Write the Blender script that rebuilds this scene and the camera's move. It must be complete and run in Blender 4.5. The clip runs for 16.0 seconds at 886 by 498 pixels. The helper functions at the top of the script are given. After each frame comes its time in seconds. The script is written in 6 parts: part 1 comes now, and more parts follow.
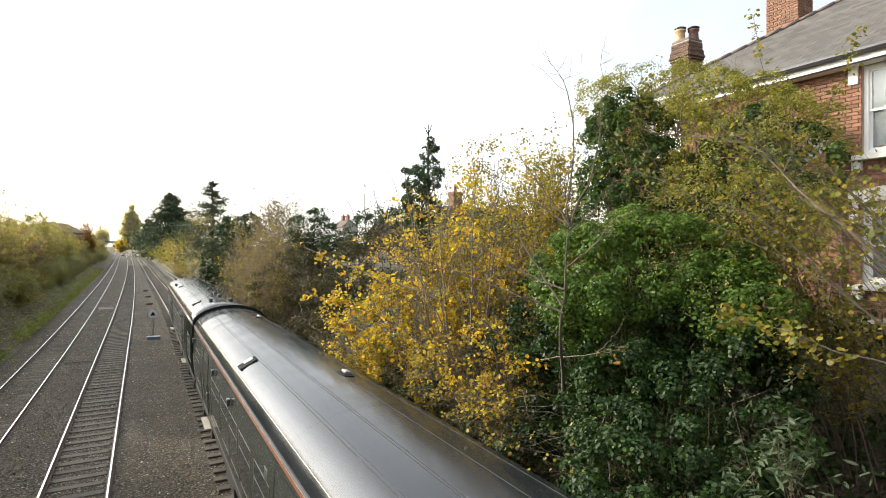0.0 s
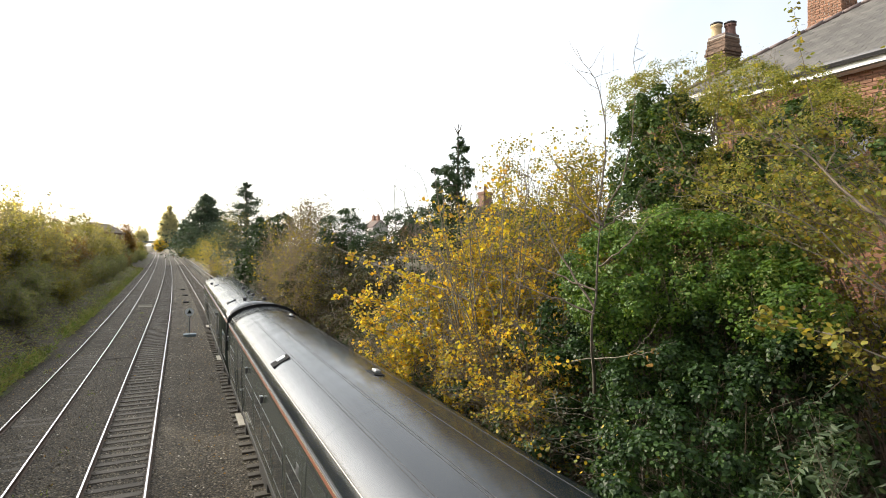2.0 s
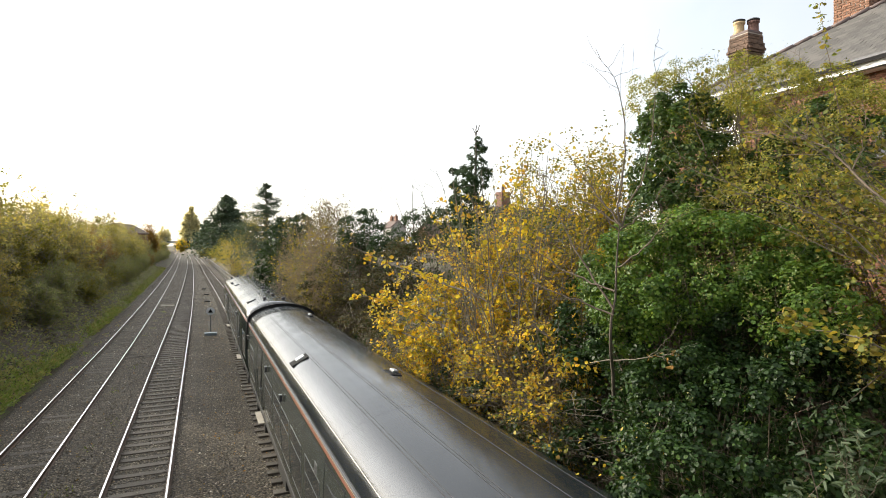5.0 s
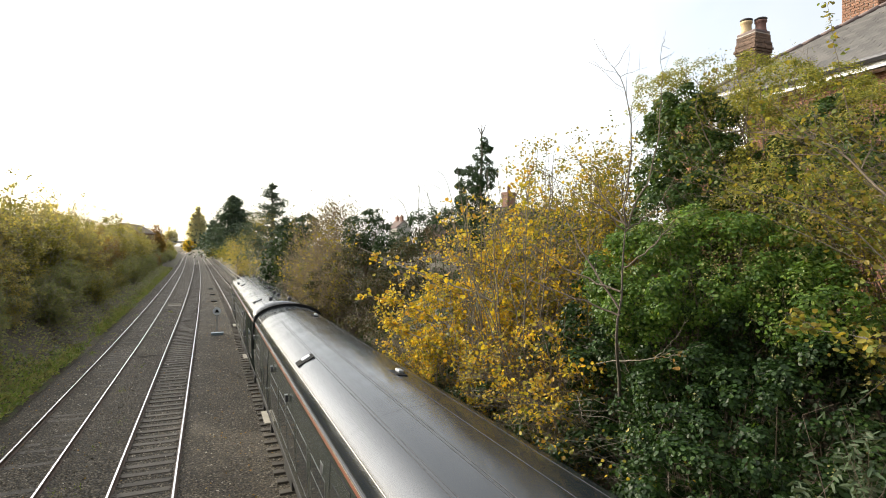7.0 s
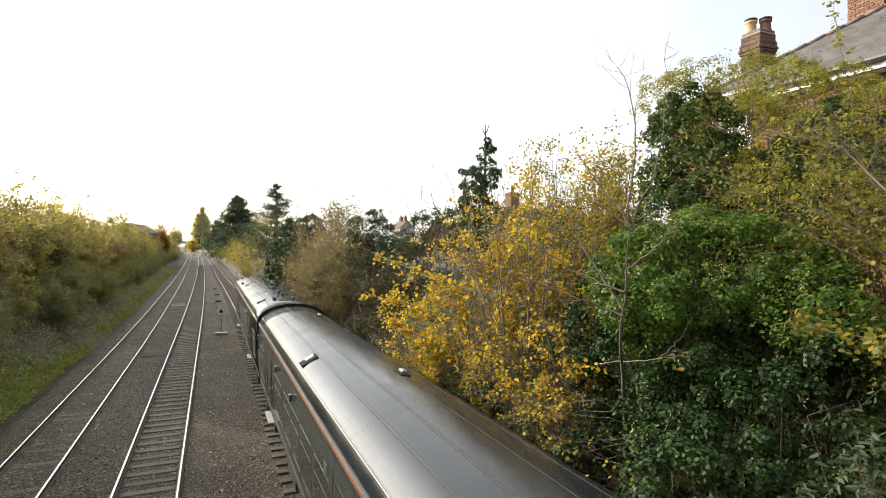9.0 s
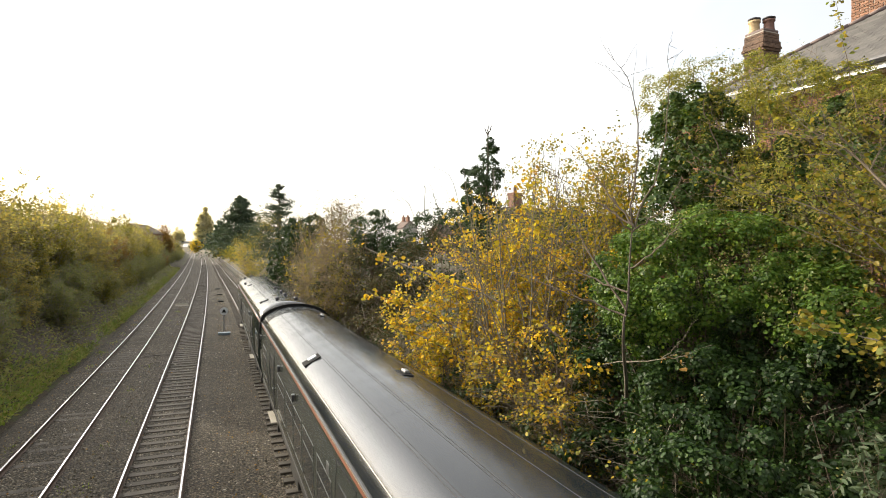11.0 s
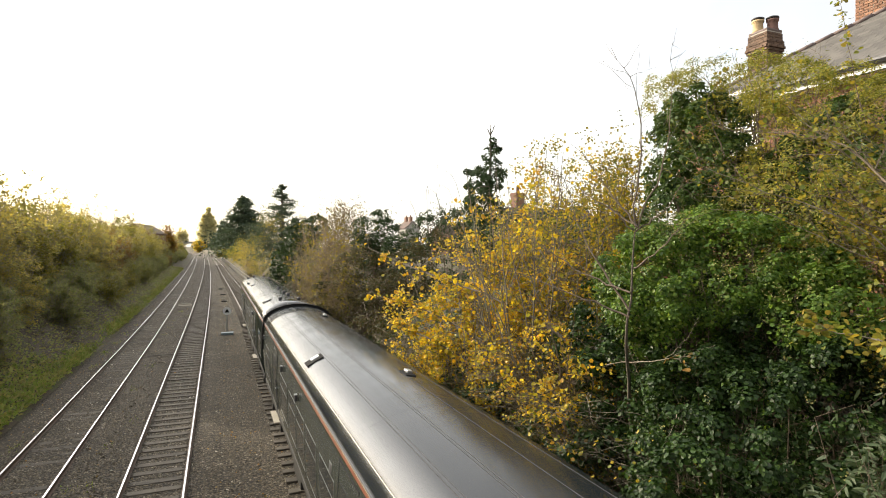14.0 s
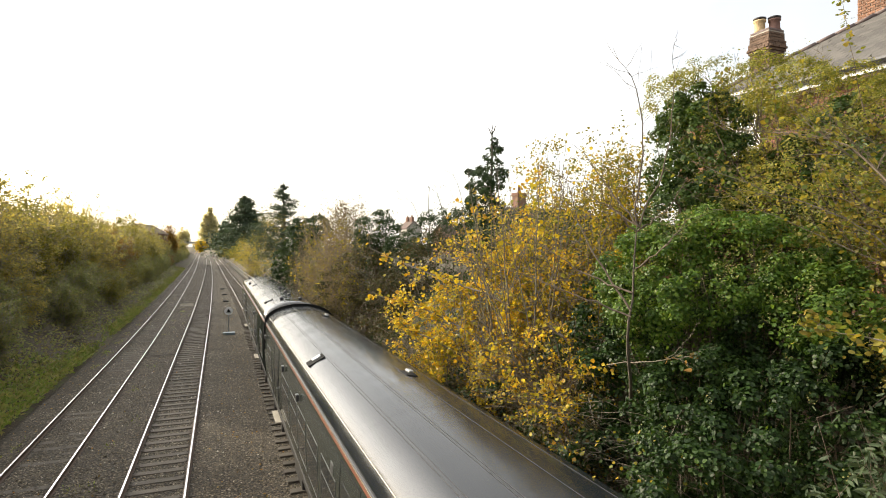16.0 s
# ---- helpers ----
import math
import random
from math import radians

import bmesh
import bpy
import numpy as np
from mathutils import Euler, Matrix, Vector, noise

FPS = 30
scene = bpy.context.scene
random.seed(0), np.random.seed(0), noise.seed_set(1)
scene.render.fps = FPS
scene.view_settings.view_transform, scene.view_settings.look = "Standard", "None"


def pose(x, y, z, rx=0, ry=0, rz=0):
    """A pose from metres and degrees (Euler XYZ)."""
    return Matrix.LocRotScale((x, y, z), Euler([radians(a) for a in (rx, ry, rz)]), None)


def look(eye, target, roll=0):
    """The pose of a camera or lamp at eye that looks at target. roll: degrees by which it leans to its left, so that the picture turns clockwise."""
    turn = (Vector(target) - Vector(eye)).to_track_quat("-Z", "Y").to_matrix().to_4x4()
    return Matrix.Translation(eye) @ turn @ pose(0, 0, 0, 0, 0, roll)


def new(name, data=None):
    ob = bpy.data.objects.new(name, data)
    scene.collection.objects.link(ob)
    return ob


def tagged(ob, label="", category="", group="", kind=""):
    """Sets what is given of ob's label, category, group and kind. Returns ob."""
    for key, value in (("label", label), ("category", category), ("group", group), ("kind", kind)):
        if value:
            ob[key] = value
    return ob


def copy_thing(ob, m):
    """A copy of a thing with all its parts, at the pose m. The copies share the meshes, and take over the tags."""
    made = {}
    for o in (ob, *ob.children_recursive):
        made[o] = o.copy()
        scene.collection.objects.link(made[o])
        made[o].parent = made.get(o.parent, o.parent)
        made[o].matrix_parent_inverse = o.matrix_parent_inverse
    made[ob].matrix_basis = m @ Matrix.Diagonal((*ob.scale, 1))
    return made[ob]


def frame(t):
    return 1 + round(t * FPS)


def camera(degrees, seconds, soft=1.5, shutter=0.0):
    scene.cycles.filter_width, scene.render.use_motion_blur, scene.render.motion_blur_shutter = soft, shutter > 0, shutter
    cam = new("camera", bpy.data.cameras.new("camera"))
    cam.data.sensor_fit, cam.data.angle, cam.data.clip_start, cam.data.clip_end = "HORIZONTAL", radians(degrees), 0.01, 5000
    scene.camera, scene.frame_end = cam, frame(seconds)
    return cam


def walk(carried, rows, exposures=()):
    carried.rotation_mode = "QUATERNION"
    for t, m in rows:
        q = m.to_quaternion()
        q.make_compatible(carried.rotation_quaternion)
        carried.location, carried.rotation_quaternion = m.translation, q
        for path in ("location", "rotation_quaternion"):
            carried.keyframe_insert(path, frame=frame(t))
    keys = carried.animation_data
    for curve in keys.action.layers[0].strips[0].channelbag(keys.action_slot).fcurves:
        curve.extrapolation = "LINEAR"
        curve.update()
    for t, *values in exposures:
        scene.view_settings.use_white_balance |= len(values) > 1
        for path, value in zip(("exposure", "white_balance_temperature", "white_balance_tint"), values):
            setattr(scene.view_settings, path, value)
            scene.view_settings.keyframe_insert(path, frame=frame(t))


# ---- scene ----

EYE = 6.2  # height of the eye over the rail heads
cam = camera(76.75, 16.0, soft=0.95)
walk(cam, [
    (0, pose(0, 0, EYE, 89.577, 0.210, -28.243)),
    (0.25, pose(0, 0, EYE, 89.578, 0.203, -27.693)),
    (0.5, pose(0, 0, EYE, 89.579, 0.196, -27.208)),
    (0.75, pose(0, 0, EYE, 89.580, 0.188, -26.776)),
    (1, pose(0, 0, EYE, 89.582, 0.179, -26.391)),
    (1.5, pose(0, 0, EYE, 89.587, 0.163, -25.736)),
    (2, pose(0, 0, EYE, 89.593, 0.148, -25.203)),
    (2.5, pose(0, 0, EYE, 89.600, 0.133, -24.763)),
    (3, pose(0, 0, EYE, 89.608, 0.120, -24.395)),
    (3.5, pose(0, 0, EYE, 89.615, 0.107, -24.084)),
    (4, pose(0, 0, EYE, 89.623, 0.096, -23.819)),
    (4.75, pose(0, 0, EYE, 89.635, 0.081, -23.488)),
    (5.5, pose(0, 0, EYE, 89.646, 0.069, -23.220)),
    (6.5, pose(0, 0, EYE, 89.661, 0.055, -22.934)),
    (7.5, pose(0, 0, EYE, 89.674, 0.043, -22.708)),
    (8.5, pose(0, 0, EYE, 89.685, 0.034, -22.525)),
    (9.5, pose(0, 0, EYE, 89.695, 0.026, -22.374)),
    (10.5, pose(0, 0, EYE, 89.703, 0.020, -22.246)),
    (11.5, pose(0, 0, EYE, 89.710, 0.014, -22.136)),
    (12.5, pose(0, 0, EYE, 89.716, 0.010, -22.040)),
    (13.5, pose(0, 0, EYE, 89.720, 0.006, -21.955)),
    (14.5, pose(0, 0, EYE, 89.723, 0.003, -21.877)),
    (15.25, pose(0, 0, EYE, 89.725, 0.001, -21.823)),
    (16, pose(0, 0, EYE, 89.726, -0.001, -21.772)),
], exposures=[(0, -0.02, 6450, 8), (4, -0.12, 6500, 8), (9, -0.12, 6650, 8), (12, -0.04, 6950, 9), (16, -0.05, 7000, 9)])

# ---------------------------------------------------------------- light
SUN_EL, SUN_AZ = 23.0, -43.0  # degrees; the azimuth is counted from the line of the track to the right
world = bpy.data.worlds.new("world")
scene.world = world
world.use_nodes = True
wt = world.node_tree
wt.nodes.clear()
w_out = wt.nodes.new("ShaderNodeOutputWorld")
w_bg = wt.nodes.new("ShaderNodeBackground")
w_sky = wt.nodes.new("ShaderNodeTexSky")
w_sky.sky_type, w_sky.sun_disc = "NISHITA", False
w_sky.sun_elevation, w_sky.sun_rotation = radians(SUN_EL), radians(SUN_AZ)
w_sky.dust_density = 4.0
w_scale = wt.nodes.new("ShaderNodeVectorMath")
w_scale.operation = "SCALE"
w_scale.inputs["Scale"].default_value = 0.36
w_co = wt.nodes.new("ShaderNodeTexCoord")
w_noise = wt.nodes.new("ShaderNodeTexNoise")
w_noise.inputs["Scale"].default_value, w_noise.inputs["Detail"].default_value = 2.2, 6
w_ramp = wt.nodes.new("ShaderNodeValToRGB")
w_ramp.color_ramp.elements[0].position, w_ramp.color_ramp.elements[0].color = 0.3, (0.5, 0.5, 0.5, 1)
w_ramp.color_ramp.elements[1].position, w_ramp.color_ramp.elements[1].color = 0.65, (0.85, 0.85, 0.85, 1)
w_mix = wt.nodes.new("ShaderNodeMix")
w_mix.data_type = "RGBA"
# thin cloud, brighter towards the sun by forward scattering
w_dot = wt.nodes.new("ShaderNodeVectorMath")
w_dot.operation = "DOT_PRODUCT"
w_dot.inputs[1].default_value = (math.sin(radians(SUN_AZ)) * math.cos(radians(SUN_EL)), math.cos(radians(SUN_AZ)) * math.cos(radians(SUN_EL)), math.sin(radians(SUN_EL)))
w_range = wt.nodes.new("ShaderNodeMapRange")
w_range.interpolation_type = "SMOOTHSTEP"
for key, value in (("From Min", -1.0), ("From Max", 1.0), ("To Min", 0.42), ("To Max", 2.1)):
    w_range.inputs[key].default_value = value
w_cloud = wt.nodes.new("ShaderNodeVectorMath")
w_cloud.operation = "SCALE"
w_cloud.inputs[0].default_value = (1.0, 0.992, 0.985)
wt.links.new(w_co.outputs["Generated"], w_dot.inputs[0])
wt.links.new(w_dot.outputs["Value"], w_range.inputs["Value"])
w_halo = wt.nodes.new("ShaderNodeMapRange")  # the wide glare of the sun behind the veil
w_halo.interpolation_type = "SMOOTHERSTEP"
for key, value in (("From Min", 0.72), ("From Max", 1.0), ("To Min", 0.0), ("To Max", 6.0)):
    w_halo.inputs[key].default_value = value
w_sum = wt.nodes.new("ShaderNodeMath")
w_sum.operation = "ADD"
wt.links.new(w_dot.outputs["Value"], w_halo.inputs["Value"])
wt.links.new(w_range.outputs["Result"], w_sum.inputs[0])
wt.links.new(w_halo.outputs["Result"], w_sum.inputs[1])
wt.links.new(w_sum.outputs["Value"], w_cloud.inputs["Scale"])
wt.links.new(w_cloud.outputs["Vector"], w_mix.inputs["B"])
wt.links.new(w_sky.outputs["Color"], w_scale.inputs[0])
wt.links.new(w_co.outputs["Generated"], w_noise.inputs["Vector"])
wt.links.new(w_noise.outputs["Fac"], w_ramp.inputs["Fac"])
wt.links.new(w_ramp.outputs["Color"], w_mix.inputs["Factor"])
wt.links.new(w_scale.outputs["Vector"], w_mix.inputs["A"])
wt.links.new(w_mix.outputs["Result"], w_bg.inputs["Color"])
wt.links.new(w_bg.outputs["Background"], w_out.inputs["Surface"])

sun = new("sun", bpy.data.lights.new("sun", "SUN"))
sun.data.energy, sun.data.angle, sun.data.color = 5.0, radians(1.2), (1.0, 0.89, 0.72)
to_sun = Vector((math.sin(radians(SUN_AZ)) * math.cos(radians(SUN_EL)), math.cos(radians(SUN_AZ)) * math.cos(radians(SUN_EL)), math.sin(radians(SUN_EL))))
sun.matrix_world = look(to_sun * 300, (0, 0, 0))


# ---------------------------------------------------------------- materials
def nodes_of(name):
    m = bpy.data.materials.new(name)
    m.use_nodes = True
    nt = m.node_tree
    return m, nt, nt.nodes["Principled BSDF"], nt.nodes["Material Output"]


def ramp_node(nt, source, stops):
    r = nt.nodes.new("ShaderNodeValToRGB")
    els = r.color_ramp.elements
    while len(els) < len(stops):
        els.new(0.5)
    for e, (p, c) in zip(els, stops):
        e.position, e.color = p, (*c, 1)
    nt.links.new(source, r.inputs["Fac"])
    return r.outputs["Color"]


def noise_node(nt, scale, detail=4, stretch=None, rough=0.55):
    co = nt.nodes.new("ShaderNodeTexCoord")
    n = nt.nodes.new("ShaderNodeTexNoise")
    n.inputs["Scale"].default_value, n.inputs["Detail"].default_value, n.inputs["Roughness"].default_value = scale, detail, rough
    if stretch:
        mp = nt.nodes.new("ShaderNodeMapping")
        mp.inputs["Scale"].default_value = stretch
        nt.links.new(co.outputs["Object"], mp.inputs["Vector"])
        nt.links.new(mp.outputs["Vector"], n.inputs["Vector"])
    else:
        nt.links.new(co.outputs["Object"], n.inputs["Vector"])
    return n.outputs["Fac"]


def mixed(nt, fac, a, b, blend="MIX"):
    n = nt.nodes.new("ShaderNodeMix")
    n.data_type, n.blend_type = "RGBA", blend
    for key, v in (("Factor", fac), ("A", a), ("B", b)):
        if hasattr(v, "is_linked"):
            nt.links.new(v, n.inputs[key])
        else:
            n.inputs[key].default_value = v if key == "Factor" else (*v, 1)
    return n.outputs["Result"]


def bumped(nt, bsdf, height, strength, distance):
    b = nt.nodes.new("ShaderNodeBump")
    b.inputs["Strength"].default_value, b.inputs["Distance"].default_value = strength, distance
    nt.links.new(height, b.inputs["Height"])
    nt.links.new(b.outputs["Normal"], bsdf.inputs["Normal"])


def surface(name, dark, light, scale=3.0, fine=40.0, rough=0.7, metal=0.0, bump=0.3, depth=0.01, stretch=None, per_object=0.0, spec=0.5):
    """A worn surface: two colours mixed by broad stains and fine grain."""
    m, nt, b, _ = nodes_of(name)
    broad, grain = noise_node(nt, scale, 5, stretch), noise_node(nt, fine, 3, stretch)
    col = mixed(nt, 0.45, ramp_node(nt, broad, [(0.3, dark), (0.7, light)]), ramp_node(nt, grain, [(0.3, dark), (0.7, light)]))
    if per_object:
        info = nt.nodes.new("ShaderNodeObjectInfo")
        col = mixed(nt, 1.0, col, ramp_node(nt, info.outputs["Random"], [(0, (1 - per_object,) * 3), (1, (1 + per_object * 0.3,) * 3)]), "MULTIPLY")
    nt.links.new(col, b.inputs["Base Color"])
    b.inputs["Roughness"].default_value, b.inputs["Metallic"].default_value = rough, metal
    b.inputs["Specular IOR Level"].default_value = spec
    if bump:
        bumped(nt, b, grain, bump, depth)
    return m


def leaf_material(name, colours, gloss=0.45, glow=0.4):
    """Leaves: each one takes its own colour from the list; light shines through."""
    m, nt, b, out = nodes_of(name)
    geo = nt.nodes.new("ShaderNodeNewGeometry")
    n = len(colours)
    own = ramp_node(nt, geo.outputs["Random Per Island"], [(i / max(1, n - 1), c) for i, c in enumerate(colours)])
    patch = ramp_node(nt, noise_node(nt, 1.1, 3), [(0.3, (0.62, 0.66, 0.62)), (0.7, (1.15, 1.1, 1.0))])
    col = mixed(nt, 1.0, own, patch, "MULTIPLY")
    nt.links.new(col, b.inputs["Base Color"])
    b.inputs["Roughness"].default_value = gloss
    b.inputs["Specular IOR Level"].default_value = 0.2
    tr = nt.nodes.new("ShaderNodeBsdfTranslucent")
    nt.links.new(mixed(nt, 1.0, col, (1.2, 1.15, 0.6), "MULTIPLY"), tr.inputs["Color"])
    mx = nt.nodes.new("ShaderNodeMixShader")
    mx.inputs["Fac"].default_value = glow
    nt.links.new(b.outputs["BSDF"], mx.inputs[1])
    nt.links.new(tr.outputs["BSDF"], mx.inputs[2])
    nt.links.new(mx.outputs["Shader"], out.inputs["Surface"])
    return m


def roof_paint():
    """Weathered grey roof enamel, wiped into streaks along the coach, its gloss uneven from sheet to sheet."""
    m, nt, b, _ = nodes_of("coach_roof_paint")
    streak, broad, sheet = noise_node(nt, 1.5, 5, (6, 0.12, 6)), noise_node(nt, 0.9, 4), noise_node(nt, 1.2, 2, (0.15, 1.2, 0.15))
    col = mixed(nt, 0.4, ramp_node(nt, streak, [(0.3, (0.010, 0.013, 0.017)), (0.7, (0.022, 0.026, 0.031))]), ramp_node(nt, broad, [(0.3, (0.010, 0.013, 0.016)), (0.7, (0.020, 0.024, 0.028))]))
    nt.links.new(col, b.inputs["Base Color"])
    rough = mixed(nt, 0.5, ramp_node(nt, streak, [(0.3, (0.12,) * 3), (0.7, (0.25,) * 3)]), ramp_node(nt, sheet, [(0.35, (0.11,) * 3), (0.65, (0.25,) * 3)]))
    nt.links.new(rough, b.inputs["Roughness"])
    b.inputs["Specular IOR Level"].default_value = 0.5
    bumped(nt, b, sheet, 0.12, 0.02)
    return m


YELLOW = leaf_material("yellow_leaf", [(0.66, 0.45, 0.03), (0.74, 0.57, 0.06), (0.44, 0.37, 0.06), (0.26, 0.26, 0.06), (0.58, 0.33, 0.03), (0.30, 0.20, 0.05)], 0.4, 0.5)
# ochre paled in the colour for the veil of glare over the left bank
OCHRE = leaf_material("veiled_ochre_leaf", [(0.24, 0.23, 0.13), (0.42, 0.38, 0.20), (0.28, 0.30, 0.17), (0.58, 0.46, 0.16), (0.33, 0.29, 0.17), (0.50, 0.43, 0.20)], 0.5, 0.72)
# ivy green darkened to include the shade of the lower thicket
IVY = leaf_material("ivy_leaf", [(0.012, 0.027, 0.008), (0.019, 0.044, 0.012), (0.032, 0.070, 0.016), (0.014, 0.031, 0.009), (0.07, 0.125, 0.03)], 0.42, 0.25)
# flowering ivy green, with sunlight on the upper mound put into the colour
SUNLIT_IVY = leaf_material("sunlit_ivy_leaf", [(0.040, 0.085, 0.017), (0.085, 0.165, 0.031), (0.155, 0.255, 0.05), (0.052, 0.108, 0.02), (0.24, 0.32, 0.08)], 0.36, 0.42)
DARK_LEAF = leaf_material("dark_green_leaf", [(0.02, 0.045, 0.015), (0.035, 0.07, 0.022), (0.05, 0.085, 0.03), (0.03, 0.055, 0.02)], 0.5, 0.2)
OLIVE = leaf_material("olive_leaf", [(0.17, 0.19, 0.06), (0.24, 0.23, 0.07), (0.12, 0.14, 0.05), (0.36, 0.31, 0.07), (0.20, 0.17, 0.07)], 0.45, 0.62)
BROWN_LEAF = leaf_material("russet_leaf", [(0.14, 0.09, 0.05), (0.20, 0.13, 0.06), (0.10, 0.10, 0.05), (0.22, 0.19, 0.07)])
GREY_LEAF = leaf_material("silver_green_leaf", [(0.05, 0.08, 0.042), (0.085, 0.12, 0.07), (0.036, 0.06, 0.032), (0.11, 0.14, 0.09)], 0.55, 0.25)
TREE_IVY = leaf_material("tree_ivy_leaf", [(0.030, 0.060, 0.016), (0.050, 0.095, 0.024), (0.080, 0.135, 0.034), (0.038, 0.072, 0.02), (0.14, 0.17, 0.05)], 0.45, 0.3)
PRIVET = leaf_material("privet_leaf", [(0.17, 0.20, 0.05), (0.28, 0.29, 0.07), (0.11, 0.14, 0.04), (0.42, 0.38, 0.085), (0.34, 0.31, 0.075)], 0.4, 0.5)
LIME_LEAF = leaf_material("lime_green_leaf", [(0.11, 0.15, 0.04), (0.18, 0.21, 0.05), (0.32, 0.28, 0.06), (0.15, 0.13, 0.045), (0.40, 0.31, 0.06)], 0.45, 0.5)
# needle greens lifted to carry some haze of distance
NEEDLE = leaf_material("conifer_needle", [(0.05, 0.078, 0.054), (0.075, 0.108, 0.072), (0.095, 0.13, 0.085)], 0.6, 0.15)
# far haze is painted into these pale leaf colours
HAZE_GREEN = leaf_material("haze_paled_leaf", [(0.56, 0.53, 0.44), (0.66, 0.62, 0.52)], 0.6, 0.6)
GOLD_MIX = leaf_material("gold_and_green_leaf", [(0.50, 0.36, 0.03), (0.13, 0.17, 0.04), (0.34, 0.28, 0.05), (0.60, 0.44, 0.04), (0.09, 0.13, 0.04)])
DRY_MIX = leaf_material("dry_brown_and_green_leaf", [(0.09, 0.065, 0.04), (0.05, 0.06, 0.025), (0.14, 0.10, 0.055), (0.035, 0.05, 0.02), (0.11, 0.10, 0.04)], 0.6, 0.3)
RUST_MIX = leaf_material("rust_leaf", [(0.26, 0.14, 0.05), (0.34, 0.20, 0.06), (0.20, 0.15, 0.06)])
SEED = leaf_material("ivy_seed_head", [(0.20, 0.20, 0.07), (0.30, 0.28, 0.11), (0.16, 0.15, 0.06)], 0.7, 0.1)
GRASS = leaf_material("grass_blade", [(0.15, 0.22, 0.06), (0.22, 0.29, 0.085), (0.31, 0.31, 0.13), (0.28, 0.25, 0.12)], 0.5, 0.4)
BARK = surface("bark", (0.055, 0.045, 0.034), (0.15, 0.125, 0.095), 4, 60, 0.85, bump=0.6)
PALE_BARK = surface("pale_bark", (0.10, 0.085, 0.06), (0.21, 0.18, 0.135), 4, 60, 0.8, bump=0.5)
TWIG = surface("twig_bark", (0.075, 0.057, 0.04), (0.17, 0.13, 0.095), 4, 60, 0.85, bump=0.4)
# brown bark brightened, sunlight on the thicket put into the colour
RUSSET_BARK = surface("russet_twig", (0.19, 0.145, 0.105), (0.34, 0.265, 0.195), 4, 60, 0.85, bump=0.4)
# bark paled to match, haze included in the colour
HAZE_BARK = surface("haze_paled_bark", (0.30, 0.27, 0.21), (0.40, 0.36, 0.28), 2, 20, 0.9, bump=0)
GREY_TWIG = surface("grey_twig_bark", (0.17, 0.15, 0.12), (0.30, 0.27, 0.22), 4, 60, 0.85, bump=0.3)
STEEL = surface("rusty_steel", (0.06, 0.038, 0.026), (0.13, 0.085, 0.06), 5, 60, 0.75, 0.2)
RAILHEAD = surface("polished_rail", (0.42, 0.42, 0.43), (0.60, 0.60, 0.61), 2, 30, 0.28, 1.0, 0.05, stretch=(6, 0.3, 1))
SLEEPER = surface("weathered_sleeper", (0.055, 0.047, 0.037), (0.11, 0.095, 0.075), 3, 45, 0.85, bump=0.5, per_object=0.3)
ROOF_GREY = roof_paint()
GREEN = surface("dark_green_paint", (0.020, 0.026, 0.022), (0.034, 0.041, 0.036), 1.2, 20, 0.2, 0.0, 0.02)
BLACK = surface("black_underframe", (0.012, 0.012, 0.012), (0.035, 0.032, 0.03), 5, 40, 0.7, 0.1)
RUBBER = surface("black_rubber", (0.010, 0.010, 0.010), (0.018, 0.018, 0.018), 8, 60, 0.85, spec=0.15)
ORANGE = surface("orange_lining", (0.17, 0.055, 0.03), (0.22, 0.07, 0.037), 4, 30, 0.4, bump=0)
STEP_WOOD = surface("weathered_step_wood", (0.22, 0.20, 0.16), (0.34, 0.31, 0.25), 4, 40, 0.7, bump=0.2)
CREAM = surface("cream_paint", (0.40, 0.37, 0.29), (0.52, 0.48, 0.39), 4, 40, 0.45, bump=0)
WHITE = surface("white_gloss_paint", (0.70, 0.70, 0.68), (0.82, 0.82, 0.80), 3, 40, 0.4, bump=0.05)
STONE = surface("painted_stone", (0.62, 0.60, 0.55), (0.76, 0.74, 0.69), 4, 50, 0.75, bump=0.2)
MORTAR = surface("mortar", (0.30, 0.27, 0.23), (0.42, 0.38, 0.33), 6, 70, 0.9)
BRICK = surface("red_brick", (0.20, 0.10, 0.06), (0.30, 0.155, 0.095), 7, 55, 0.85, per_object=0.35)
SOOT_BRICK = surface("sooty_brick", (0.06, 0.04, 0.032), (0.19, 0.12, 0.08), 3, 45, 0.9, per_object=0.3)
SLATE = surface("roof_slate", (0.06, 0.056, 0.05), (0.12, 0.11, 0.098), 5, 50, 0.75, per_object=0.3)
RIDGE = surface("ridge_tile", (0.10, 0.075, 0.07), (0.19, 0.14, 0.13), 6, 50, 0.7)
POT_BUFF = surface("buff_clay_pot", (0.42, 0.30, 0.16), (0.58, 0.44, 0.26), 5, 40, 0.8)
POT_RED = surface("dark_clay_pot", (0.11, 0.06, 0.05), (0.20, 0.11, 0.09), 5, 40, 0.8)
CONCRETE = surface("concrete", (0.28, 0.27, 0.25), (0.42, 0.41, 0.38), 3, 40, 0.85)
GREY_METAL = surface("grey_metal", (0.30, 0.31, 0.32), (0.45, 0.46, 0.47), 5, 40, 0.4, 0.7)
DARK_METAL = surface("dark_metal", (0.05, 0.05, 0.055), (0.09, 0.09, 0.095), 5, 40, 0.5, 0.4)
BLUE_GREY = surface("blue_grey_plastic", (0.15, 0.20, 0.24), (0.21, 0.27, 0.31), 5, 40, 0.6)
RENDERED = surface("pale_render", (0.40, 0.38, 0.35), (0.52, 0.50, 0.46), 2, 40, 0.85)
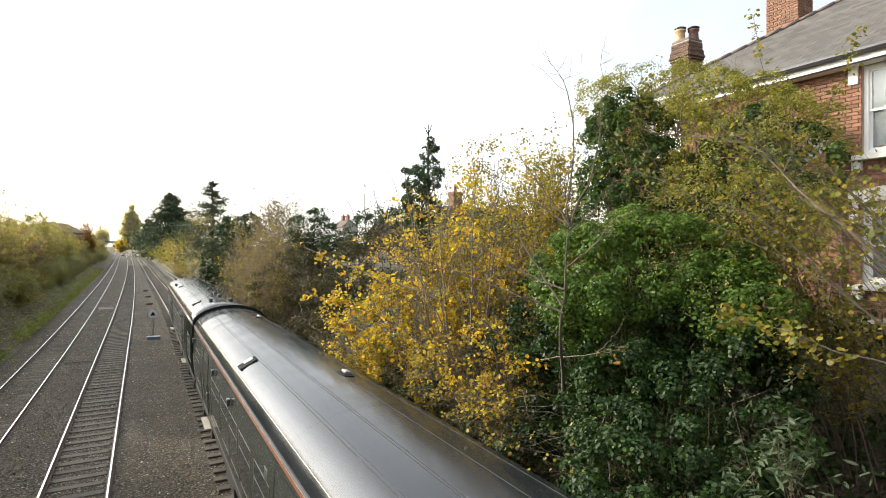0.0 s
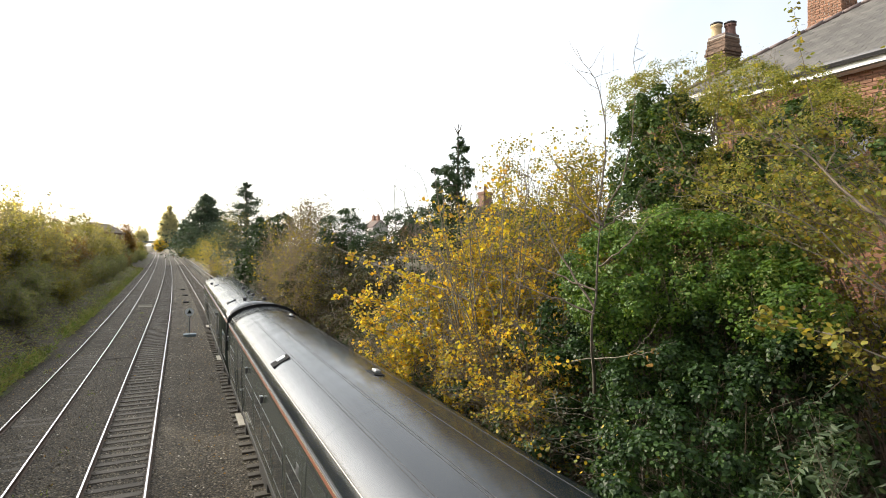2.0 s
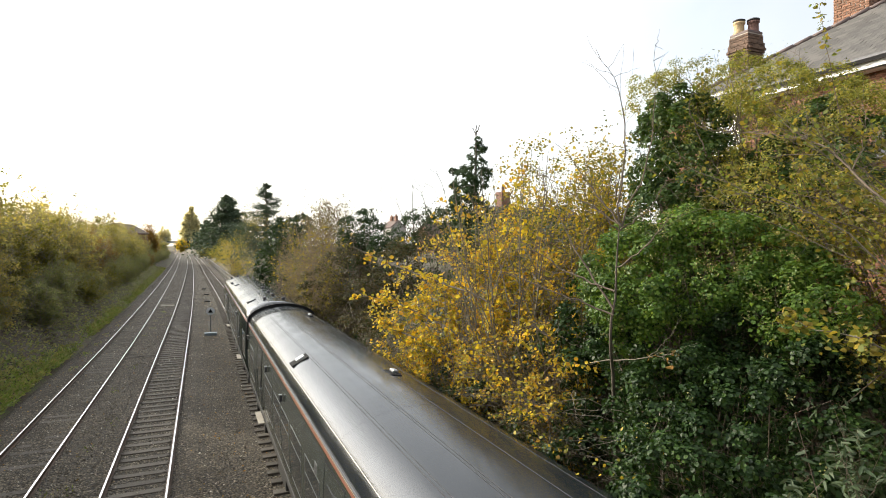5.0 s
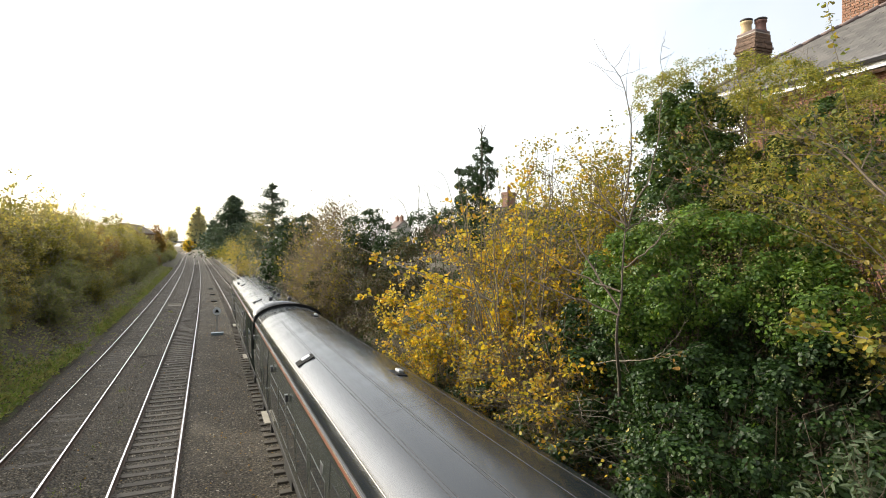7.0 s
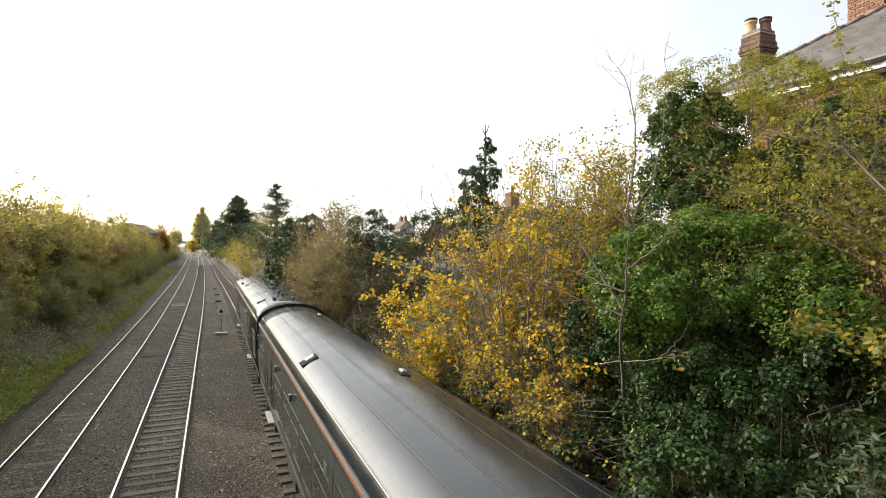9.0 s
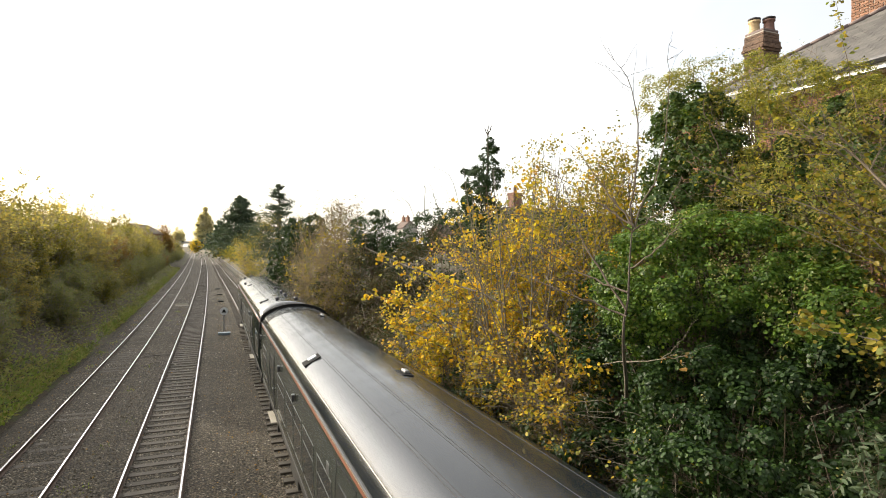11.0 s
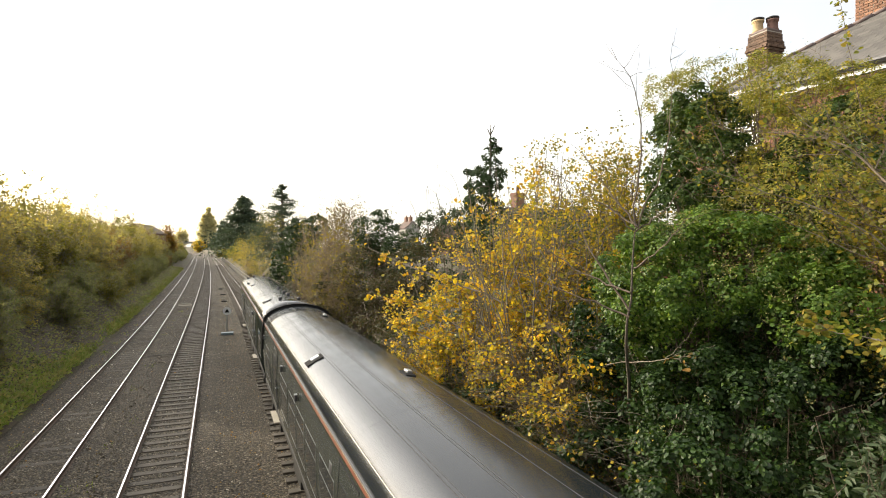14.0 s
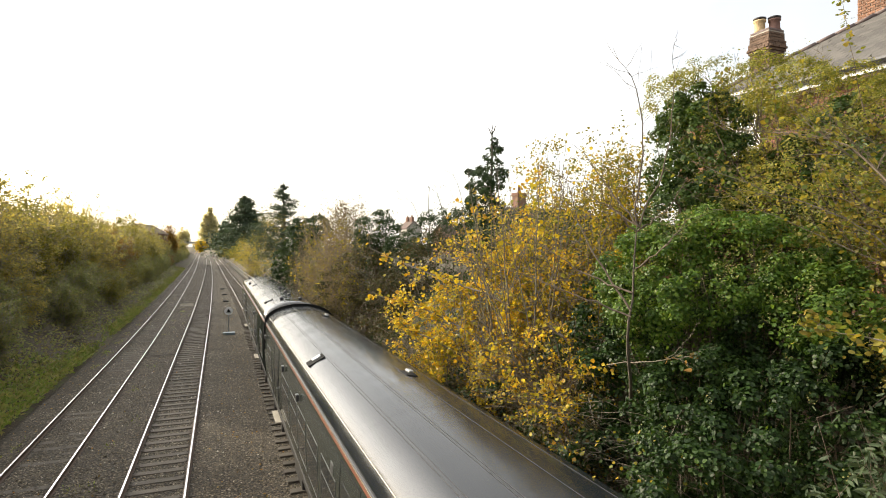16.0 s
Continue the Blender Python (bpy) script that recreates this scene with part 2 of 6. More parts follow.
RED_TILE = surface("red_roof_tile", (0.075, 0.05, 0.042), (0.13, 0.085, 0.068), 2, 30, 0.8)
FAR_BRICK = surface("weathered_far_brick", (0.16, 0.085, 0.06), (0.25, 0.135, 0.095), 2, 20, 0.85)


def glass_material():
    m, nt, b, _ = nodes_of("dark_window_glass")
    b.inputs["Base Color"].default_value = (0.02, 0.024, 0.026, 1)
    b.inputs["Roughness"].default_value = 0.06
    b.inputs["Specular IOR Level"].default_value = 0.7
    bumped(nt, b, noise_node(nt, 2.5, 2), 0.04, 0.02)
    return m


GLASS = glass_material()


def ground_material():
    """Grass, leaf litter and bare soil of the cutting."""
    m, nt, b, _ = nodes_of("bank_soil_and_grass")
    broad, mid, fine = noise_node(nt, 0.25, 5), noise_node(nt, 2.2, 5), noise_node(nt, 25, 4)
    soil = ramp_node(nt, fine, [(0.3, (0.045, 0.034, 0.024)), (0.7, (0.12, 0.095, 0.065))])
    green = ramp_node(nt, fine, [(0.3, (0.055, 0.085, 0.022)), (0.7, (0.13, 0.17, 0.05))])
    fac = ramp_node(nt, mixed(nt, 0.5, broad, mid), [(0.50, (0, 0, 0)), (0.64, (0.8, 0.8, 0.8))])
    nt.links.new(mixed(nt, fac, soil, green), b.inputs["Base Color"])
    b.inputs["Roughness"].default_value = 0.95
    bumped(nt, b, fine, 0.9, 0.06)
    return m


def ballast_material():
    """Crushed stone: every stone its own grey-brown, with dark gaps."""
    m, nt, b, _ = nodes_of("crushed_stone_ballast")
    co = nt.nodes.new("ShaderNodeTexCoord")
    v = nt.nodes.new("ShaderNodeTexVoronoi")
    v.inputs["Scale"].default_value = 17
    v.inputs["Randomness"].default_value = 1.0
    nt.links.new(co.outputs["Object"], v.inputs["Vector"])
    sep = nt.nodes.new("ShaderNodeSeparateColor")
    nt.links.new(v.outputs["Color"], sep.inputs["Color"])
    stone = ramp_node(nt, sep.outputs["Red"], [(0.0, (0.075, 0.063, 0.046)), (0.5, (0.18, 0.153, 0.115)), (0.85, (0.28, 0.245, 0.19)), (1.0, (0.52, 0.47, 0.40))])
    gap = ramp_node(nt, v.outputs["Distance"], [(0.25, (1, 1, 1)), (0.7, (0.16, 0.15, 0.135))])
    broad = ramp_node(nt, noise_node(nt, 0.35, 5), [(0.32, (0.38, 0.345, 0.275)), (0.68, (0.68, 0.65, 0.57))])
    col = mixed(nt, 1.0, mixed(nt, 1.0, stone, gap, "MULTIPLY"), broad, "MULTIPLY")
    nt.links.new(col, b.inputs["Base Color"])
    b.inputs["Roughness"].default_value = 0.9
    inv = nt.nodes.new("ShaderNodeMath")
    inv.operation = "SUBTRACT"
    inv.inputs[0].default_value = 1.0
    nt.links.new(v.outputs["Distance"], inv.inputs[1])
    bumped(nt, b, inv.outputs["Value"], 1.0, 0.05)
    return m


SOIL, BALLAST = ground_material(), ballast_material()


# ---------------------------------------------------------------- mesh helpers
def smooth(mesh, on=True):
    mesh.polygons.foreach_set("use_smooth", [on] * len(mesh.polygons))


def part(name, bm, material, parent=None, label="", soft=False):
    """One mesh object out of a bmesh, under its thing."""
    me = bpy.data.meshes.new(name)
    bmesh.ops.recalc_face_normals(bm, faces=bm.faces)
    bm.to_mesh(me)
    bm.free()
    me.materials.append(material)
    smooth(me, soft)
    ob = new(name, me)
    ob.parent = parent
    return tagged(ob, label)


def raw(name, verts, faces, material, parent=None, label="", soft=False):
    """One mesh object out of arrays: verts (n, 3), faces (m, k) of one size."""
    verts, faces = np.asarray(verts, dtype=np.float32), np.asarray(faces, dtype=np.int32)
    me = bpy.data.meshes.new(name)
    k = faces.shape[1]
    me.vertices.add(len(verts))
    me.vertices.foreach_set("co", verts.ravel())
    me.loops.add(faces.size)
    me.loops.foreach_set("vertex_index", faces.ravel())
    me.polygons.add(len(faces))
    me.polygons.foreach_set("loop_start", np.arange(0, faces.size, k, dtype=np.int32))
    me.update(calc_edges=True)
    me.materials.append(material)
    smooth(me, soft)
    ob = new(name, me)
    ob.parent = parent
    return tagged(ob, label)


def thing(name, m, label, category, group="", kind=""):
    ob = new(name)
    ob.empty_display_size = 0.3
    ob.matrix_basis = m
    return tagged(ob, label, category, group, kind)


def box(bm, c, s, bevel=0.0, turn=None):
    """Adds a box with centre c and size s, its edges rounded."""
    m = Matrix.Translation(c) @ (turn or Matrix()) @ Matrix.Diagonal((*s, 1))
    vs = bmesh.ops.create_cube(bm, size=1, matrix=m)["verts"]
    if bevel:
        es = list({e for v in vs for e in v.link_edges})
        bmesh.ops.bevel(bm, geom=es, offset=bevel, segments=2, affect="EDGES", profile=0.6)
    return bm


def boxed(c, s, bevel=0.0, turn=None):
    return box(bmesh.new(), c, s, bevel, turn)


def tube(bm, a, b, r, r2=None, n=10):
    a, b = Vector(a), Vector(b)
    turn = (b - a).to_track_quat("Z", "Y").to_matrix().to_4x4()
    bmesh.ops.create_cone(bm, cap_ends=True, segments=n, radius1=r, radius2=r if r2 is None else r2, depth=(b - a).length, matrix=Matrix.Translation((a + b) / 2) @ turn)
    return bm


def lathe(profile, n=16):
    """A turned body from (radius, height) pairs."""
    bm = bmesh.new()
    rings = [[bm.verts.new((r * math.cos(2 * math.pi * i / n), r * math.sin(2 * math.pi * i / n), z)) for i in range(n)] for r, z in profile]
    for p, q in zip(rings, rings[1:]):
        for i in range(n):
            bm.faces.new((p[i], p[(i + 1) % n], q[(i + 1) % n], q[i]))
    bm.faces.new(rings[0][::-1])
    bm.faces.new(rings[-1])
    return bm


def sweep(bm, profile, ys, close=False, at=lambda y: 0.0):
    """Sweeps (x, z) pairs along y; at(y) shifts it sideways."""
    rows = [[bm.verts.new((x + at(y), y, z)) for x, z in profile] for y in ys]
    n = len(profile)
    for p, q in zip(rows, rows[1:]):
        for i in range(n if close else n - 1):
            bm.faces.new((p[i], p[(i + 1) % n], q[(i + 1) % n], q[i]))
    if close:
        bm.faces.new(rows[0])
        bm.faces.new(rows[-1][::-1])
    return bm


# ---------------------------------------------------------------- plants
def tubes(lines, radii, sides):
    """Arrays for tapered tubes along polylines (n, p, 3) with radii (n, p)."""
    n, p, _ = lines.shape
    d = lines[:, -1] - lines[:, 0]
    d /= np.linalg.norm(d, axis=1, keepdims=True) + 1e-9
    ref = np.where(np.abs(d[:, 2:3]) > 0.8, np.array([[1.0, 0, 0]]), np.array([[0, 0, 1.0]]))
    u = np.cross(d, ref)
    u /= np.linalg.norm(u, axis=1, keepdims=True) + 1e-9
    v = np.cross(d, u)
    ang = np.arange(sides) * 2 * np.pi / sides
    ring = np.cos(ang)[None, :, None] * u[:, None] + np.sin(ang)[None, :, None] * v[:, None]
    verts = (lines[:, :, None] + radii[:, :, None, None] * ring[:, None]).reshape(-1, 3)
    base = np.arange(n)[:, None, None] * (p * sides) + np.arange(p - 1)[None, :, None] * sides
    i, j = np.arange(sides)[None, None], (np.arange(sides)[None, None] + 1) % sides
    faces = np.stack([base + i, base + j, base + sides + j, base + sides + i], -1).reshape(-1, 4)
    return verts, faces


def joined(pieces):
    vs, fs, at = [], [], 0
    for v, f in pieces:
        vs.append(v)
        fs.append(f + at)
        at += len(v)
    return np.concatenate(vs), np.concatenate(fs)


def curves(rng, a, b, points, bow, wobble):
    """Bent lines from a to b (n, 3); bow lifts the middle."""
    t = np.linspace(0, 1, points)[None, :, None]
    mid = (a + b) / 2 + bow
    line = (1 - t) ** 2 * a[:, None] + 2 * t * (1 - t) * mid[:, None] + t ** 2 * b[:, None]
    length = np.linalg.norm(b - a, axis=1)[:, None, None]
    w = rng.normal(0, wobble, line.shape) * length
    w[:, 0] = 0
    return line + w


def leaf_arrays(rng, at, size, width=0.62, droop=0.35, up=0.5, facing=None, simple=False):
    """Folded oval leaves, two faces each, at the points given; facing turns them outwards; simple: one face each, for far plants."""
    n = len(at)
    d = rng.normal(0, 1, (n, 3))
    d[:, 2] = d[:, 2] * 0.5 - droop
    d /= np.linalg.norm(d, axis=1, keepdims=True)
    nrm = rng.normal(0, 1, (n, 3))
    nrm[:, 2] += up * 2
    if facing is not None:
        nrm = nrm * 0.45 + facing
        nrm /= np.linalg.norm(nrm, axis=1, keepdims=True)
        d -= nrm * (d * nrm).sum(1, keepdims=True)
        d /= np.linalg.norm(d, axis=1, keepdims=True) + 1e-9
    side = np.cross(d, nrm)
    side /= np.linalg.norm(side, axis=1, keepdims=True) + 1e-9
    nrm = np.cross(side, d)
    s = (size * rng.uniform(0.6, 1.3, n))[:, None]
    w = s * width * 0.5
    if simple:
        v = np.stack([at, at + d * s * 0.45 + side * w, at + d * s, at + d * s * 0.55 - side * w], 1).reshape(-1, 3)
        return v, np.arange(n * 4).reshape(n, 4)
    fold = 0.28 * w * rng.uniform(-0.2, 1.2, (n, 1))
    v = np.stack([at, at + d * s * 0.3 + side * w + nrm * fold, at + d * s * 0.72 + side * w * 0.8 + nrm * fold, at + d * s,
                  at + d * s * 0.72 - side * w * 0.8 + nrm * fold, at + d * s * 0.3 - side * w + nrm * fold], 1).reshape(-1, 3)
    k = np.arange(n)[:, None] * 6
    f = np.concatenate([k + np.array([[0, 1, 2, 3]]), k + np.array([[0, 3, 4, 5]])])
    return v, f


def in_crowns(rng, crowns, n, inner=0.35):
    """Points inside lumpy ellipsoids (x, y, z, rx, ry, rz)."""
    c = np.array(crowns, dtype=float)
    vol = c[:, 3] * c[:, 4] * c[:, 5]
    pick = rng.choice(len(c), n, p=vol / vol.sum())
    d = rng.normal(0, 1, (n, 3))
    d /= np.linalg.norm(d, axis=1, keepdims=True)
    r = rng.uniform(inner ** 3, 1, n) ** (1 / 3)
    lump = 1 + 0.22 * np.sin(d[:, 0] * 5 + pick) * np.cos(d[:, 1] * 4.3 + 1.7 * pick) + 0.12 * np.sin(d[:, 2] * 9 + d[:, 0] * 7)
    return c[pick, :3] + d * (r * lump)[:, None] * c[pick, 3:]


def on_lumps(rng, crowns, lumps, size, n):
    """Points and outward directions on small rounded sprays that cover the outside of the crowns."""
    c = np.array(crowns, dtype=float)
    area = c[:, 3] * c[:, 5]
    m = lumps * 6
    pick = rng.choice(len(c), m, p=area / area.sum())
    d = rng.normal(0, 1, (m, 3))
    d /= np.linalg.norm(d, axis=1, keepdims=True)
    p = c[pick, :3] + d * c[pick, 3:] * rng.uniform(0.66, 1.12, (m, 1)) ** 0.8
    deep = (((p[:, None] - c[None, :, :3]) / c[None, :, 3:]) ** 2).sum(2).min(1)
    keep = np.argsort(deep < 0.62, kind="stable")[:lumps]
    p, d = p[keep], d[keep]
    r = size * rng.uniform(0.45, 1.5, lumps)
    i = rng.choice(lumps, n, p=r ** 2 / (r ** 2).sum())
    e = rng.normal(0, 1, (n, 3)) + d[i] * 0.9 + np.array([0, 0, 0.45])
    e /= np.linalg.norm(e, axis=1, keepdims=True)
    return p[i] + e * (r[i] * rng.uniform(0.6, 1.12, n))[:, None] * np.array([1, 1, 0.8]), e


def plant(name, label, category, base, crowns, leaf, bark=TWIG, stems=30, twigs=6, leaves=9000, size=0.08, radius=0.03, seed=1,
          inner=0.35, spread=0.3, bare=0.0, width=0.62, twig_len=0.7, trunk=0.0, sides=5, clump=0.12, group="", fork=0.0, heads=0, lumps=0, lump=0.2, simple=False, fine=0.0):
    """A shrub or tree: stems from the foot to points of the crown, twigs on them, leaves round the twigs."""
    rng = np.random.default_rng(seed)
    ob = thing(name, Matrix.Translation(base), label, category, group)
    crowns = [(cx - base[0], cy - base[1], cz - base[2], rx, ry, rz) for cx, cy, cz, rx, ry, rz in crowns]
    tips = in_crowns(rng, crowns, stems, inner)
    foot = np.zeros((stems, 3))
    pieces = []
    if trunk:
        top = np.array([[rng.normal(0, 0.05) * fork, rng.normal(0, 0.05) * fork, fork]])
        line = curves(rng, np.array([[0, 0, -0.4]]), top, 7, np.zeros(3), 0.012)
        v, f = tubes(line, np.linspace(trunk * 1.25, trunk * 0.8, 7)[None], 9)
        raw("trunk", v, f, bark, ob, soft=True)
        foot[:] = top[0]
        foot[:, 2] -= rng.uniform(0, 0.45, stems) * fork
    else:
        foot[:, :2] = rng.normal(0, spread, (stems, 2))
        foot[:, 2] = -0.3
    reach = np.linalg.norm(tips - foot, axis=1)
    bow = np.zeros((stems, 3))
    bow[:, 2] = reach * rng.uniform(0.05, 0.22, stems)
    main = curves(rng, foot, tips, 8, bow, 0.018)
    r0 = radius * (0.5 + 0.5 * reach / reach.max()) * rng.uniform(0.6, 1.2, stems)
    pieces.append(tubes(main, r0[:, None] * np.linspace(1, 0.22, 8)[None], sides))
    # twigs
    k = np.repeat(np.arange(stems), twigs)
    at = rng.uniform(0.3, 1.0, len(k)) * 6.99
    i = at.astype(int)
    start = main[k, i] + (main[k, i + 1] - main[k, i]) * (at - i)[:, None]
    grow = main[k, 7] - main[k, 4]
    grow /= np.linalg.norm(grow, axis=1, keepdims=True) + 1e-9
    out = rng.normal(0, 0.75, start.shape) + grow * 0.6
    out[:, 2] += 0.25
    out *= (twig_len * rng.uniform(0.4, 1.2, len(k)) / np.linalg.norm(out, axis=1))[:, None]
    tw = curves(rng, start, start + out, 5, out * 0 + rng.normal(0, 0.06, out.shape), 0.03)
    rt = max(radius * 0.22, fine * 1.6) * rng.uniform(0.6, 1.1, len(k))
    pieces.append(tubes(tw, rt[:, None] * np.linspace(1, 0.3, 5)[None], 3))
    k2 = np.repeat(np.arange(len(tw)), 3)
    s2 = tw[k2, rng.integers(1, 5, len(k2))]
    o2 = rng.normal(0, 0.5, s2.shape) + (tw[k2, 4] - tw[k2, 0]) / (twig_len + 1e-9) * 0.6
    o2 *= (twig_len * 0.5 * rng.uniform(0.4, 1.2, len(k2)) / np.linalg.norm(o2, axis=1))[:, None]
    t2 = curves(rng, s2, s2 + o2, 4, o2 * 0, 0.04)
    pieces.append(tubes(t2, (max(radius * 0.1, fine) * np.ones(len(k2)))[:, None] * np.linspace(1, 0.5, 4)[None], 3))
    v, f = joined(pieces)
    raw("branchwork", v, f, bark, ob, soft=True)
    if leaves:
        keep = np.arange(len(t2))
        if bare:
            keep = keep[(rng.random(len(tw)) > bare)[k2]]
        q = rng.choice(keep, leaves)
        p = t2[q, rng.integers(0, 4, leaves)] + rng.normal(0, clump, (leaves, 3))
        facing = None
        if lumps:
            m = int(leaves * 0.78)
            q, e = on_lumps(rng, crowns, lumps, lump, m)
            p[:m] = q
            facing = rng.normal(0, 0.6, p.shape) + np.array([0, 0, 0.4])
            facing[:m] = e
        v, f = leaf_arrays(rng, p, size, width, facing=facing, simple=simple)
        raw("foliage", v, f, leaf, ob)
        if heads:
            # round seed heads at the tips of the shoots
            q = t2[rng.choice(keep, heads), 3]
            if lumps:
                q, e = on_lumps(rng, crowns, lumps, lump * 1.15, heads)
            up = np.repeat(q, 14, axis=0) + rng.normal(0, 0.028, (heads * 14, 3)) + np.array([0, 0, 0.05])
            v, f = leaf_arrays(rng, up, 0.02, 0.9)
            raw("seed_head_cover", v, f, SEED, ob, "pale green-brown seed heads")
    return ob


def limb(parent, points, radius, bark=PALE_BARK, seed=0, twigs=10, twig_len=0.5, leaf=None, leaves=0, size=0.09, reach=0.5, name="limb", split=False):
    """One long limb through a few points of the world, with side twigs and, where given, leaves towards its end."""
    rng = np.random.default_rng(seed)
    p = np.array(points, dtype=float) - np.array(parent.location)
    t = np.linspace(0, len(p) - 1, 14)
    i = np.minimum(t.astype(int), len(p) - 2)
    line = (p[i] + (p[i + 1] - p[i]) * (t - i)[:, None])
    line[1:-1] = (line[:-2] + 2 * line[1:-1] + line[2:]) / 4
    line = line + rng.normal(0, 0.012, line.shape)
    pieces = [tubes(line[None], np.linspace(radius, radius * 0.2, 14)[None], 6)]
    if twigs:
        at = rng.integers(4, 14, twigs)
        s = line[at]
        o = rng.normal(0, 0.6, (twigs, 3)) + (line[-1] - line[0]) / np.linalg.norm(line[-1] - line[0])
        o *= (twig_len * rng.uniform(0.3, 1.1, twigs) / np.linalg.norm(o, axis=1))[:, None]
        tw = curves(rng, s, s + o, 5, o * 0, 0.03)
        radii = np.full((twigs, 1), radius * 0.28) * np.linspace(1, 0.4, 5)[None]
        if not split:
            pieces.append(tubes(tw, radii, 4))
    v, f = joined(pieces)
    ob = raw(name, v, f, bark, parent, soft=True)
    if split:
        for i in range(twigs):
            v, f = tubes(tw[i:i + 1], radii[i:i + 1], 4)
            raw("twig", v, f, bark, ob, soft=True)
    if leaves:
        u = rng.uniform(14 * (1 - reach), 13, leaves)
        q = line[u.astype(int)] + rng.normal(0, 0.07, (leaves, 3))
        if twigs:
            half = leaves // 2
            q[:half] = tw[rng.integers(0, twigs, half), rng.integers(1, 5, half)] + rng.normal(0, 0.04, (half, 3))
        v, f = leaf_arrays(rng, q, size, 0.85)
        raw("foliage", v, f, leaf, ob)
    return ob


def conifer(name, label, base, height, reach, seed, leaf=NEEDLE, tiers=16, spray=0.6, taper=0.85, group="", dense=70, bark=BARK, rise=(-0.25, 0.35)):
    """A conifer: a straight trunk with whorls of boughs set with needle sprays."""
    rng = np.random.default_rng(seed)
    ob = thing(name, Matrix.Translation(base), label, "tree", group)
    line = np.array([[[0, 0, -0.5], [0.02 * height * rng.normal(), 0, height * 0.5], [0, 0, height]]])
    v, f = tubes(line, np.array([[0.028, 0.016, 0.003]]) * height, 8)
    raw("trunk", v, f, bark, ob, soft=True)
    starts, ends = [], []
    for i in range(tiers):
        h = height * min(0.99, 0.1 + 0.9 * (i + rng.uniform(-0.6, 0.6)) / tiers)
        level = h
        for _ in range(int(8 + 8 * (1 - i / tiers))):
            h = min(0.985 * height, level + rng.uniform(-0.75, 0.75) * height / tiers)
            r = reach * ((1 - taper * h / height) ** 0.9) * rng.uniform(0.7, 1.15)
            a = rng.uniform(0, 2 * math.pi)
            rr = r * rng.uniform(0.45, 1.2)
            starts.append((0, 0, h))
            ends.append((rr * math.cos(a), rr * math.sin(a), h + rr * rng.uniform(*rise)))
    s, e = np.array(starts, dtype=float), np.array(ends)
    b = curves(rng, s, e, 6, np.array([0, 0, -0.06 * reach]), 0.03)
    v, f = tubes(b, np.linspace(0.02, 0.004, 6)[None] * np.ones((len(b), 1)) * height / 8, 4)
    raw("boughwork", v, f, bark, ob)
    n = len(b) * dense
    q = rng.integers(0, len(b), n)
    u = rng.random(n) ** 0.6 * 4.99
    i = u.astype(int)
    long = np.linalg.norm(e - s, axis=1)[q]
    p = b[q, i] + (b[q, i + 1] - b[q, i]) * (u - i)[:, None] + rng.normal(0, 1, (n, 3)) * np.array([1, 1, 0.4]) * (long * 0.035 * (0.4 + u))[:, None]
    v, f = leaf_arrays(rng, p, spray * (0.45 + 0.55 * long / long.max()), 0.34, 0.3, 0.3, simple=True)
    raw("needle_foliage", v, f, leaf, ob)
    return ob


# ---------------------------------------------------------------- ground
def bend(y):
    """Sideways shift of the line where it curves away."""
    return -7.5e-4 * max(0.0, y - 50) ** 1.55 - 4e-4 * max(0.0, y - 430) ** 2


def spread(y):
    """How far the left-hand track and bank draw away from the right-hand track."""
    return min(1.7, 0.0068 * max(0.0, y - 40))


def bank(s, y):
    """Height of the ground at s metres from the axis of the line."""
    if s < -3:
        s = min(-3.0, s + spread(y))
    wave = 0.22 * math.sin(y * 0.31 + s) + 0.15 * math.sin(y * 0.83 + 2 * s)
    if s < -6.9:
        k = min(1.0, (-6.9 - s) / 8.0)
        return -0.12 + 4.6 * (k * k * (3 - 2 * k) * 0.5 + k * 0.5) + wave * min(1, k * 2)
    if s > 5.0:
        k = min(1.0, (s - 5.0) / 5.5)
        return -0.2 + 4.85 * (k * k * (3 - 2 * k) * 0.5 + k * 0.5) + wave * min(1, k * 2) * (0 if s > 10 else 1)
    return -0.34


def make_ground():
    ss = [-3000, -900, -300, -120, -60, -35, -24, -19, -16, -14.5, -13, -11.7, -10.5, -9.4, -8.4, -7.6, -6.9, -6.2, -3, 0, 3, 5.0, 5.6, 6.2, 7, 7.8, 8.6, 9.5, 10.5, 12, 15, 22, 35, 60, 120, 300, 900, 3000]
    ys = [-3000, -700, -200, -60, -30, -15] + [-10 + 1.5 * i for i in range(75)] + [103 + 6 * i for i in range(70)] + [540, 570, 600, 630, 660, 700, 760, 1000, 1600, 3500]
    verts = [(s + bend(min(y, 700)), y, bank(s, y) if -60 < y < 660 or abs(s) > 15 else max(bank(s, y), -0.34)) for y in ys for s in ss]
    n = len(ss)
    faces = [(j * n + i, j * n + i + 1, (j + 1) * n + i + 1, (j + 1) * n + i) for j in range(len(ys) - 1) for i in range(n - 1)]
    tagged(raw("ground", verts, faces, SOIL, soft=True), "grassy railway cutting with bare soil and leaf litter", "ground", kind="structure")


